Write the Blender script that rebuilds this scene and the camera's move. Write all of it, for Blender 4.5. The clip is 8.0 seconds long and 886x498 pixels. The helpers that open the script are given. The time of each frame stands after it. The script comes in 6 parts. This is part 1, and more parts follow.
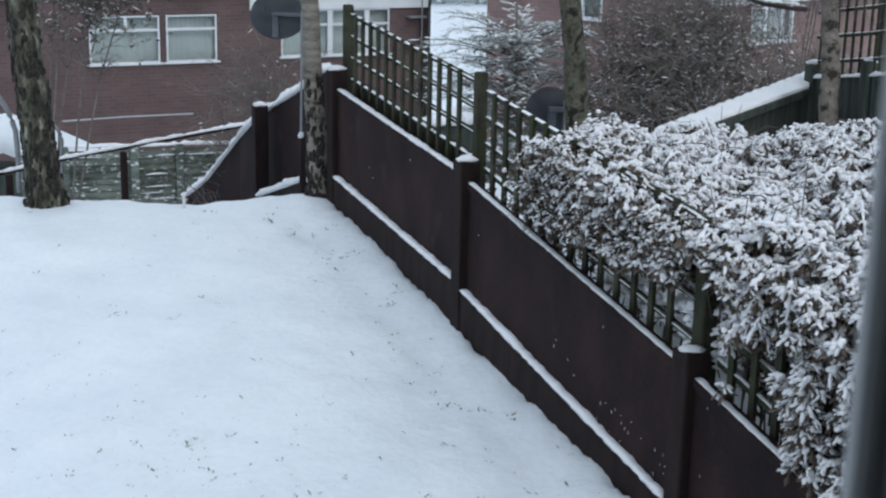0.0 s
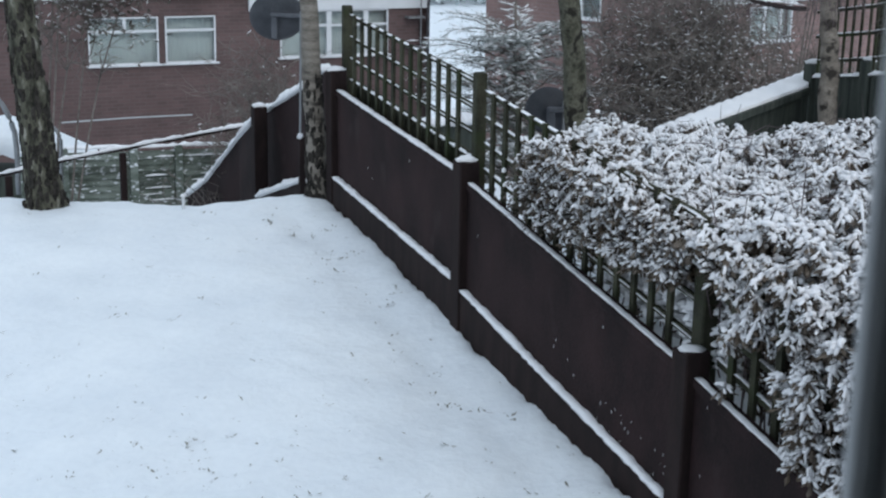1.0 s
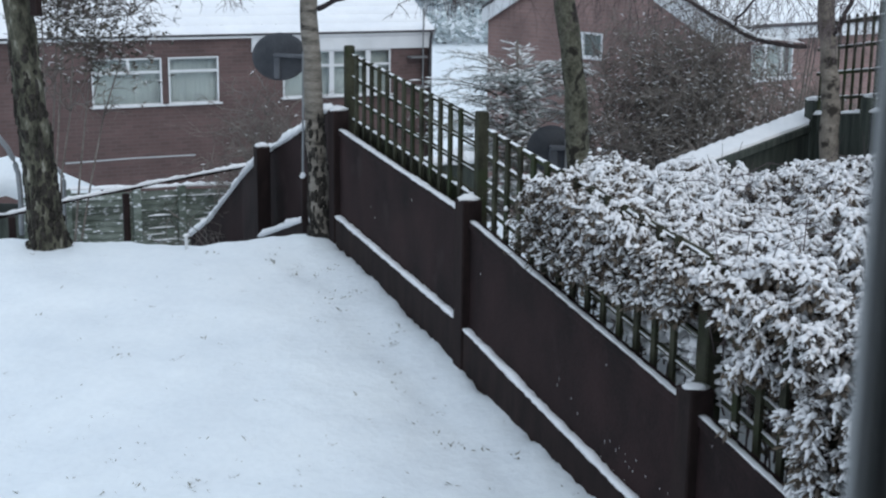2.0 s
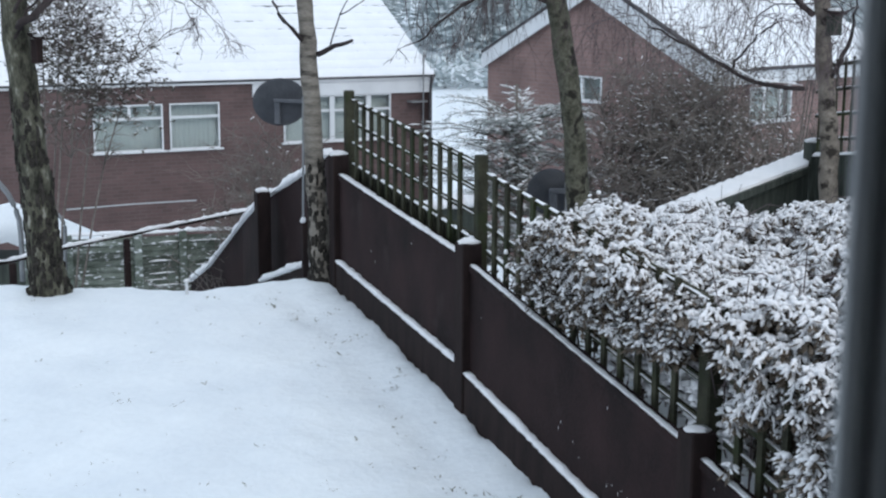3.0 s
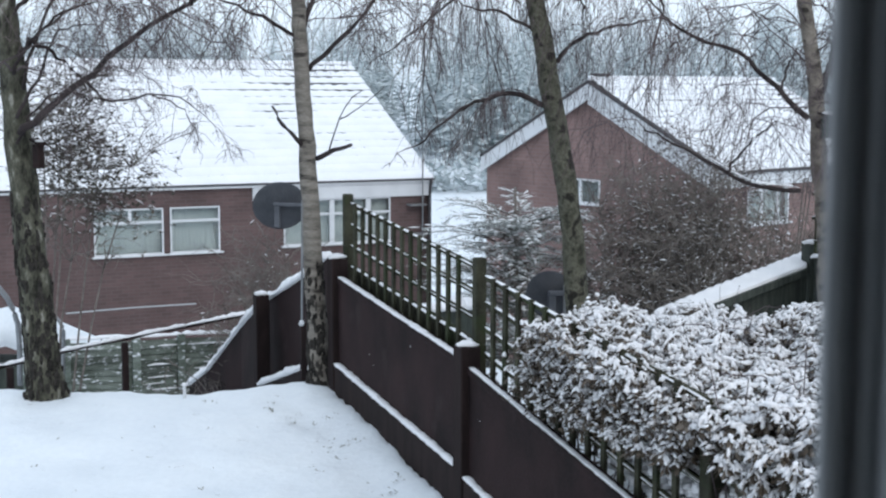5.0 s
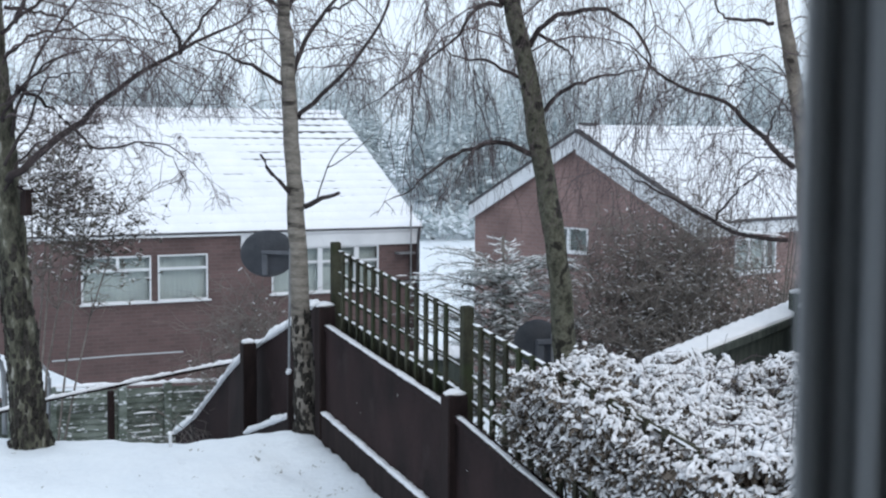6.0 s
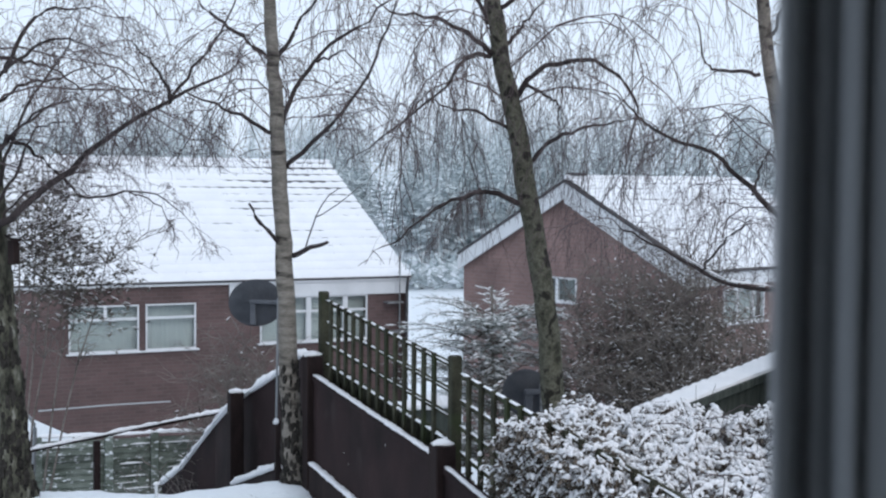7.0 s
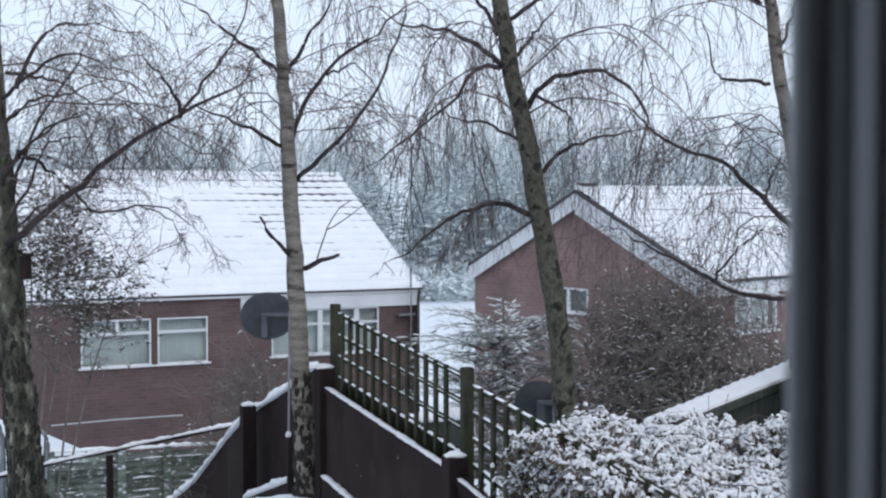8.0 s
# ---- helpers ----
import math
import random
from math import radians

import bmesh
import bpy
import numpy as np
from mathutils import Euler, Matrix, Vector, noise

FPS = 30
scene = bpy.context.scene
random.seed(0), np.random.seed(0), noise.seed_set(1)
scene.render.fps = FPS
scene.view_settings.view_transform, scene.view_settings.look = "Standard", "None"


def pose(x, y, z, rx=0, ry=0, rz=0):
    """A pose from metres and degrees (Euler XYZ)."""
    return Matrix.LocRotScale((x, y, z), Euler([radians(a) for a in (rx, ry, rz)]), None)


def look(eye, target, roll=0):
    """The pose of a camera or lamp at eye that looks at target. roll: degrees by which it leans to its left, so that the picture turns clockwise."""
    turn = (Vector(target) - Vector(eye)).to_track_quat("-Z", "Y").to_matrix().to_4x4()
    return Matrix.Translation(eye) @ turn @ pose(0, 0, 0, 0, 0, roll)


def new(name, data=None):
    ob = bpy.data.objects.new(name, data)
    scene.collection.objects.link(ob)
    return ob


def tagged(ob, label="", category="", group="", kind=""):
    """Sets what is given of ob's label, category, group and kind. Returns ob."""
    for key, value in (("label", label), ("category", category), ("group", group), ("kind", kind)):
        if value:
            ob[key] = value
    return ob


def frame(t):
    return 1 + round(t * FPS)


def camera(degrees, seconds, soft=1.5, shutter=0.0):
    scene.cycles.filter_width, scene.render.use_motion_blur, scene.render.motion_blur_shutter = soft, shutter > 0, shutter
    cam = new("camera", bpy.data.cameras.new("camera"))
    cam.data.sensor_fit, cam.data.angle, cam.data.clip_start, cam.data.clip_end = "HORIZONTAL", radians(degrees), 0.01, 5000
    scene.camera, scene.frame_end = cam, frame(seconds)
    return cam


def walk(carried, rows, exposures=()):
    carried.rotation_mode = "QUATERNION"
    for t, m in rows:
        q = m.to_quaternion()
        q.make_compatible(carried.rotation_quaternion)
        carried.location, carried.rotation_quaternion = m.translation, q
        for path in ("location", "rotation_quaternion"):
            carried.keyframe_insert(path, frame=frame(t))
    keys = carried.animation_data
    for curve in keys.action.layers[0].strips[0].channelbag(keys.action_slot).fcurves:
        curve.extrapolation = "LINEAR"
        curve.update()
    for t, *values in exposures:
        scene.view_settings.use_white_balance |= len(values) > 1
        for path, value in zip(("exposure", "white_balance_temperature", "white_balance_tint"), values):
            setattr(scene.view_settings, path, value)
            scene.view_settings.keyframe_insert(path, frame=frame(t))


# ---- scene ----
EYE_Z = 2.04          # the eye stands about two metres above the lawn by the middle fence post
LENS = 35.77

cam = camera(LENS, 8.0, soft=2.2)
cam.data.dof.use_dof = True
cam.data.dof.focus_distance = 10.0
cam.data.dof.aperture_fstop = 14.0


def stand(dx, az, pitch, roll):
    """A pose at the window: sideways shift, then azimuth to the right, pitch up, roll (degrees)."""
    return (Matrix.Translation((dx, 0, EYE_Z)) @ Euler((0, 0, radians(-az))).to_matrix().to_4x4()
        @ Euler((radians(90 + pitch), 0, 0)).to_matrix().to_4x4() @ Euler((0, 0, radians(roll))).to_matrix().to_4x4())


PATH = [
    (0.0, -0.0238, -0.684, -14.507, 1.204),
    (0.5, -0.0241, -0.612, -14.584, 1.186),
    (1.0, -0.0235, -0.667, -14.488, 1.052),
    (1.5, -0.0234, -0.729, -14.494, 0.990),
    (1.8, -0.0221, -0.740, -14.451, 0.929),
    (2.0, -0.0213, -0.828, -12.879, 0.729),
    (2.2, -0.0200, -0.869, -11.898, 0.620),
    (3.3, -0.0127, -0.919, -10.096, 0.264),
    (3.5, -0.0114, -0.926, -8.714, 0.211),
    (3.7, -0.0107, -0.941, -8.333, 0.144),
    (4.0, -0.0096, -0.993, -7.967, 0.131),
    (4.2, -0.0092, -1.026, -7.670, 0.103),
    (5.3, -0.0069, -0.793, -6.315, 0.298),
    (5.5, -0.0065, -0.679, -5.904, 0.437),
    (6.0, -0.0038, -0.446, -4.758, 0.350),
    (6.5, -0.0019, -0.108, -3.734, 0.364),
    (7.0, -0.0000, 0.000, -2.692, 0.446),
    (7.5, -0.0005, -0.143, -2.205, 0.192),
    (8.0, -0.0008, -0.456, -2.205, -0.016),
]
walk(cam, [(t, stand(*row)) for t, *row in PATH], exposures=((0.0, 0.06, 6500, 10), (1.5, 0.05, 6500, 10), (2.2, 0.08, 6500, 10), (3.5, 0.23, 6550, 11), (5.5, 0.27, 6580, 11), (6.5, 0.18, 6530, 12), (7.0, 0.12, 6500, 13), (8.0, 0.08, 6500, 14)))

# ---- light: an overcast winter sky ----
SUN_EL, SUN_AZ = 34.0, 150.0
world = bpy.data.worlds.new("overcast")
scene.world = world
world.use_nodes = True
wn, wl = world.node_tree.nodes, world.node_tree.links
wn.clear()
w_out = wn.new("ShaderNodeOutputWorld")
w_bg = wn.new("ShaderNodeBackground")
w_sky = wn.new("ShaderNodeTexSky")
w_sky.sky_type = "NISHITA"
w_sky.sun_disc = False
w_sky.sun_elevation = radians(SUN_EL)
w_sky.sun_rotation = radians(SUN_AZ)
w_sky.dust_density = 4.0
w_dim = wn.new("ShaderNodeMixRGB")
w_dim.blend_type = "MULTIPLY"
w_dim.inputs[0].default_value = 1.0
w_dim.inputs[2].default_value = (0.08, 0.08, 0.08, 1)
w_mix = wn.new("ShaderNodeMixRGB")
w_mix.inputs[0].default_value = 0.90
w_mix.inputs[2].default_value = (0.60, 0.71, 0.83, 1)
wl.new(w_sky.outputs[0], w_dim.inputs[1])
wl.new(w_dim.outputs[0], w_mix.inputs[1])
wl.new(w_mix.outputs[0], w_bg.inputs[0])
wl.new(w_bg.outputs[0], w_out.inputs[0])
w_bg.inputs[1].default_value = 1.32

sun_data = bpy.data.lights.new("sun", "SUN")
sun_data.energy = 0.5
sun_data.angle = radians(25)
sun_data.color = (1.0, 0.98, 0.95)
sun = new("sun", sun_data)
sun_dir = Vector((math.sin(radians(SUN_AZ)) * math.cos(radians(SUN_EL)), math.cos(radians(SUN_AZ)) * math.cos(radians(SUN_EL)), math.sin(radians(SUN_EL))))
sun.matrix_world = look(sun_dir * 60, (0, 0, 0))


# ---- materials ----
def material(name, dark, light, rough=0.8, scale=6.0, fine=60.0, bump=0.3, bump_dist=0.01, metal=0.0, stretch=(1, 1, 1), per_piece=0.0, spots=None):
    """A weathered surface: two colours mixed by coarse and fine noise, with relief. spots: (colour, scale, threshold)."""
    m = bpy.data.materials.new(name)
    m.use_nodes = True
    nt = m.node_tree
    n, l = nt.nodes, nt.links
    bsdf = n["Principled BSDF"]
    bsdf.inputs["Roughness"].default_value = rough
    bsdf.inputs["Metallic"].default_value = metal
    if rough >= 0.7:
        bsdf.inputs["Specular IOR Level"].default_value = 0.2
    co = n.new("ShaderNodeTexCoord")
    mp = n.new("ShaderNodeMapping")
    mp.inputs["Scale"].default_value = stretch
    l.new(co.outputs["Object"], mp.inputs["Vector"])
    a = n.new("ShaderNodeTexNoise")
    a.inputs["Scale"].default_value = scale
    a.inputs["Detail"].default_value = 5
    b = n.new("ShaderNodeTexNoise")
    b.inputs["Scale"].default_value = fine
    b.inputs["Detail"].default_value = 3
    for q in (a, b):
        l.new(mp.outputs[0], q.inputs["Vector"])
    add = n.new("ShaderNodeMath")
    add.operation = "MULTIPLY_ADD"
    add.inputs[1].default_value = 0.45
    l.new(b.outputs["Fac"], add.inputs[0])
    l.new(a.outputs["Fac"], add.inputs[2])
    ramp = n.new("ShaderNodeValToRGB")
    ramp.color_ramp.elements[0].position, ramp.color_ramp.elements[0].color = 0.52, (*dark, 1)
    ramp.color_ramp.elements[1].position, ramp.color_ramp.elements[1].color = 0.95, (*light, 1)
    l.new(add.outputs[0], ramp.inputs[0])
    colour = ramp.outputs[0]
    if spots:
        c = n.new("ShaderNodeTexNoise")
        c.inputs["Scale"].default_value = spots[1]
        c.inputs["Detail"].default_value = 6
        l.new(mp.outputs[0], c.inputs["Vector"])
        r2 = n.new("ShaderNodeValToRGB")
        r2.color_ramp.elements[0].position, r2.color_ramp.elements[1].position = spots[2], spots[2] + 0.09
        l.new(c.outputs["Fac"], r2.inputs[0])
        mx = n.new("ShaderNodeMixRGB")
        mx.inputs[2].default_value = (*spots[0], 1)
        l.new(r2.outputs[0], mx.inputs[0])
        l.new(colour, mx.inputs[1])
        colour = mx.outputs[0]
    if per_piece:
        info = n.new("ShaderNodeObjectInfo")
        hsv = n.new("ShaderNodeHueSaturation")
        k = n.new("ShaderNodeMapRange")
        k.inputs[3].default_value, k.inputs[4].default_value = 1 - per_piece, 1 + per_piece
        l.new(info.outputs["Random"], k.inputs[0])
        l.new(k.outputs[0], hsv.inputs["Value"])
        l.new(colour, hsv.inputs["Color"])
        colour = hsv.outputs[0]
    l.new(colour, bsdf.inputs["Base Color"])
    bp = n.new("ShaderNodeBump")
    bp.inputs["Strength"].default_value = bump
    bp.inputs["Distance"].default_value = bump_dist
    l.new(add.outputs[0], bp.inputs["Height"])
    l.new(bp.outputs[0], bsdf.inputs["Normal"])
    return m


SNOW = material("snow", (0.725, 0.77, 0.815), (0.82, 0.86, 0.892), 0.55, 2.2, 26, 0.5, 0.025)
SNOW_CAP = material("snow_cap", (0.78, 0.78, 0.80), (0.855, 0.855, 0.87), 0.55, 9, 70, 0.3, 0.006)
FENCE_WOOD = material("fence_wood", (0.0087, 0.0046, 0.0049), (0.030, 0.0150, 0.0154), 0.82, 2.2, 60, 0.7, 0.006, stretch=(1.8, 1.8, 1.2), spots=((0.028, 0.018, 0.018), 3.0, 0.60))
POST_WOOD = material("post_wood", (0.0105, 0.0066, 0.0066), (0.027, 0.0165, 0.0155), 0.85, 7, 80, 0.5, 0.004, stretch=(2, 2, 0.5))
TRELLIS_WOOD = material("trellis_wood", (0.020, 0.020, 0.014), (0.064, 0.064, 0.042), 0.85, 9, 90, 0.4, 0.003, per_piece=0.2, spots=((0.034, 0.042, 0.021), 5.0, 0.56))
GREEN_WOOD = material("green_wood", (0.030, 0.036, 0.033), (0.078, 0.088, 0.074), 0.85, 4, 60, 0.35, 0.004, stretch=(6, 6, 0.6))
GREY_WOOD = material("grey_wood", (0.07, 0.085, 0.066), (0.20, 0.225, 0.20), 0.85, 5, 60, 0.4, 0.004, stretch=(1, 1, 2.6), per_piece=0.3, spots=((0.62, 0.64, 0.66), 13, 0.575))
BARK = material("pale_birch_bark", (0.10, 0.09, 0.077), (0.28, 0.254, 0.222), 0.85, 11, 60, 0.8, 0.012, stretch=(0.7, 0.7, 2.6), spots=((0.035, 0.031, 0.027), 6.0, 0.575))
BARK_DARK = material("dark_mossy_bark", (0.018, 0.018, 0.014), (0.145, 0.143, 0.108), 0.9, 15, 70, 1.0, 0.025, stretch=(1.2, 1.2, 0.55), spots=((0.29, 0.285, 0.25), 15, 0.60))
BARK_OLD = material("old_bark", (0.010, 0.009, 0.008), (0.055, 0.050, 0.044), 0.92, 25, 90, 0.8, 0.01)
BARK_GREY = material("grey_green_bark", (0.030, 0.030, 0.021), (0.205, 0.20, 0.152), 0.88, 10, 70, 1.0, 0.02, stretch=(1.2, 1.2, 1.0), spots=((0.024, 0.022, 0.018), 10, 0.53))
BARK_PINK = material("pinkish_bark", (0.10, 0.086, 0.073), (0.28, 0.246, 0.21), 0.85, 8, 60, 0.5, 0.01, stretch=(1.2, 1.2, 1.6), spots=((0.035, 0.030, 0.026), 9, 0.55))
LIMB = material("limb_bark", (0.020, 0.016, 0.017), (0.060, 0.048, 0.047), 0.88, 6, 50, 0.4, 0.004)
SOIL = material("bare_soil", (0.016, 0.012, 0.010), (0.045, 0.034, 0.027), 0.95, 9, 60, 0.8, 0.01, spots=((0.7, 0.72, 0.75), 16, 0.62))
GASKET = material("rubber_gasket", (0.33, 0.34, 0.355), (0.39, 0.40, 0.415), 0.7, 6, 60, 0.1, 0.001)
TWIG = material("twig", (0.060, 0.047, 0.048), (0.145, 0.116, 0.118), 0.85, 4, 40, 0.2, 0.002)
LEAF = material("evergreen_leaf", (0.052, 0.038, 0.028), (0.140, 0.106, 0.074), 0.55, 3, 30, 0.2, 0.002)
FROST_LEAF = material("frosted_needles", (0.19, 0.215, 0.205), (0.48, 0.51, 0.50), 0.8, 2.2, 20, 0.2, 0.01)
# Haze of distance is painted into both colours, far paler than bare fir.
HAZY_FIR = material("hazy_fir", (0.54, 0.595, 0.61), (0.62, 0.675, 0.69), 0.9, 0.9, 4, 0.2, 0.05)
HAZY_SNOW = material("hazy_snowy_bough", (0.58, 0.635, 0.66), (0.66, 0.715, 0.74), 0.9, 0.9, 4, 0.2, 0.05)
WHITE_PVC = material("white_pvc", (0.58, 0.60, 0.62), (0.68, 0.70, 0.72), 0.4, 2, 30, 0.05, 0.001)
# Greyer than white plastic: part of the jamb's dimness is put into this colour.
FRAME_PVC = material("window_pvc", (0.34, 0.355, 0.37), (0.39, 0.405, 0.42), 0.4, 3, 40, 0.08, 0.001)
DISH_GREY = material("dish_paint", (0.06, 0.065, 0.077), (0.105, 0.11, 0.125), 0.6, 6, 60, 0.1, 0.001)
TILE_DARK = material("roof_tile", (0.05, 0.05, 0.055), (0.11, 0.105, 0.11), 0.85, 3, 40, 0.3, 0.005)
ROOF_SNOW = material("roof_snow", (0.77, 0.79, 0.83), (0.85, 0.865, 0.89), 0.55, 1.8, 20, 0.3, 0.02)
METAL = material("galvanised_metal", (0.18, 0.19, 0.20), (0.32, 0.33, 0.34), 0.5, 8, 60, 0.1, 0.001, metal=0.6)
# Tones of the unseen room, chosen for the light they bounce onto the jamb.
PLASTER = material("painted_plaster", (0.48, 0.47, 0.45), (0.55, 0.54, 0.52), 0.8, 2, 50, 0.1, 0.002)
CARPET = material("carpet", (0.34, 0.31, 0.28), (0.44, 0.41, 0.37), 0.95, 5, 120, 0.4, 0.004)
CURTAIN = material("net_curtain", (0.30, 0.335, 0.335), (0.40, 0.435, 0.43), 0.9, 2, 20, 0.1, 0.01)
GRASS = material("grass_blade", (0.15, 0.148, 0.125), (0.27, 0.265, 0.225), 0.8, 5, 40, 0.1, 0.002)


def brick_material(name, c1, c2, mortar):
    m = bpy.data.materials.new(name)
    m.use_nodes = True
    n, l = m.node_tree.nodes, m.node_tree.links
    bsdf = n["Principled BSDF"]
    bsdf.inputs["Roughness"].default_value = 0.9
    co = n.new("ShaderNodeTexCoord")
    sep = n.new("ShaderNodeSeparateXYZ")
    l.new(co.outputs["Object"], sep.inputs[0])
    s = n.new("ShaderNodeMath")
    s.operation = "ADD"
    l.new(sep.outputs[0], s.inputs[0])
    l.new(sep.outputs[1], s.inputs[1])
    com = n.new("ShaderNodeCombineXYZ")
    l.new(s.outputs[0], com.inputs[0])
    l.new(sep.outputs[2], com.inputs[1])
    br = n.new("ShaderNodeTexBrick")
    br.inputs["Scale"].default_value = 1.0
    br.inputs["Brick Width"].default_value = 0.225
    br.inputs["Row Height"].default_value = 0.075
    br.inputs["Mortar Size"].default_value = 0.008
    br.inputs["Mortar Smooth"].default_value = 0.2
    br.inputs["Color1"].default_value = (*c1, 1)
    br.inputs["Color2"].default_value = (*c2, 1)
    br.inputs["Mortar"].default_value = (*mortar, 1)
    l.new(com.outputs[0], br.inputs["Vector"])
    no = n.new("ShaderNodeTexNoise")
    no.inputs["Scale"].default_value = 0.9
    no.inputs["Detail"].default_value = 6
    l.new(co.outputs["Object"], no.inputs["Vector"])
    mr = n.new("ShaderNodeMapRange")
    mr.inputs[1].default_value, mr.inputs[2].default_value = 0.3, 0.7
    mr.inputs[3].default_value, mr.inputs[4].default_value = 0.72, 1.25
    l.new(no.outputs["Fac"], mr.inputs[0])
    hs = n.new("ShaderNodeHueSaturation")
    l.new(mr.outputs[0], hs.inputs["Value"])
    l.new(br.outputs["Color"], hs.inputs["Color"])
    l.new(hs.outputs[0], bsdf.inputs["Base Color"])
    bp = n.new("ShaderNodeBump")
    bp.inputs["Strength"].default_value = 0.6
    bp.inputs["Distance"].default_value = 0.01
    bp.invert = True
    l.new(br.outputs["Fac"], bp.inputs["Height"])
    l.new(bp.outputs[0], bsdf.inputs["Normal"])
    return m


BRICK_DARK = brick_material("brick_dark", (0.094, 0.062, 0.060), (0.124, 0.078, 0.075), (0.120, 0.090, 0.087))
BRICK_RED = brick_material("brick_red", (0.205, 0.132, 0.122), (0.240, 0.152, 0.140), (0.232, 0.172, 0.162))

GLASS = bpy.data.materials.new("window_glass")
GLASS.use_nodes = True
gb = GLASS.node_tree.nodes["Principled BSDF"]
gb.inputs["Base Color"].default_value = (0.9, 0.95, 0.95, 1)
gb.inputs["Roughness"].default_value = 0.03
gb.inputs["Transmission Weight"].default_value = 1.0
gb.inputs["IOR"].default_value = 1.45


# ---- mesh helpers ----
def part(name, bm, mat, parent=None, label="", smooth=False):
    me = bpy.data.meshes.new(name)
    bm.to_mesh(me)
    bm.free()
    me.materials.append(mat)
    if smooth:
        me.polygons.foreach_set("use_smooth", [True] * len(me.polygons))
    ob = new(name, me)
    if parent:
        ob.parent = parent
    if label:
        ob["label"] = label
    return ob


def empty(name, label, category, at=(0, 0, 0), turn=0.0, group="", kind=""):
    ob = new(name)
    ob.matrix_world = pose(*at, 0, 0, turn)
    return tagged(ob, label, category, group, kind)


def hexa(bm, low, high, bevel=0.0):
    """A solid between two quads of four corners each."""
    a = [bm.verts.new(p) for p in low]
    b = [bm.verts.new(p) for p in high]
    fs = [bm.faces.new(a[::-1]), bm.faces.new(b)]
    for i in range(4):
        fs.append(bm.faces.new((a[i], a[(i + 1) % 4], b[(i + 1) % 4], b[i])))
    if bevel:
        es = list({e for f in fs for e in f.edges})
        bmesh.ops.bevel(bm, geom=es, offset=bevel, segments=1, affect="EDGES")
    return bm


def box(x0, y0, z0, x1, y1, z1, bevel=0.0, bm=None):
    bm = bm or bmesh.new()
    q = lambda z: [(x0, y0, z), (x1, y0, z), (x1, y1, z), (x0, y1, z)]
    return hexa(bm, q(z0), q(z1), bevel)


def tube(bm, pts, radii, sides=6):
    """A tapering tube along points."""
    rings = []
    for i, p in enumerate(pts):
        d = (pts[min(i + 1, len(pts) - 1)] - pts[max(i - 1, 0)])
        d = d.normalized() if d.length > 1e-6 else Vector((0, 0, 1))
        a = d.orthogonal().normalized() if abs(d.z) < 0.95 else Vector((1, 0, 0))
        a = (a - d * a.dot(d)).normalized()
        b = d.cross(a)
        rings.append([bm.verts.new(p + (a * math.cos(k * math.tau / sides) + b * math.sin(k * math.tau / sides)) * radii[i]) for k in range(sides)])
    for r, s in zip(rings, rings[1:]):
        for k in range(sides):
            bm.faces.new((r[k], r[(k + 1) % sides], s[(k + 1) % sides], s[k]))
    bm.faces.new(rings[-1])
    bm.faces.new(rings[0][::-1])
    return bm


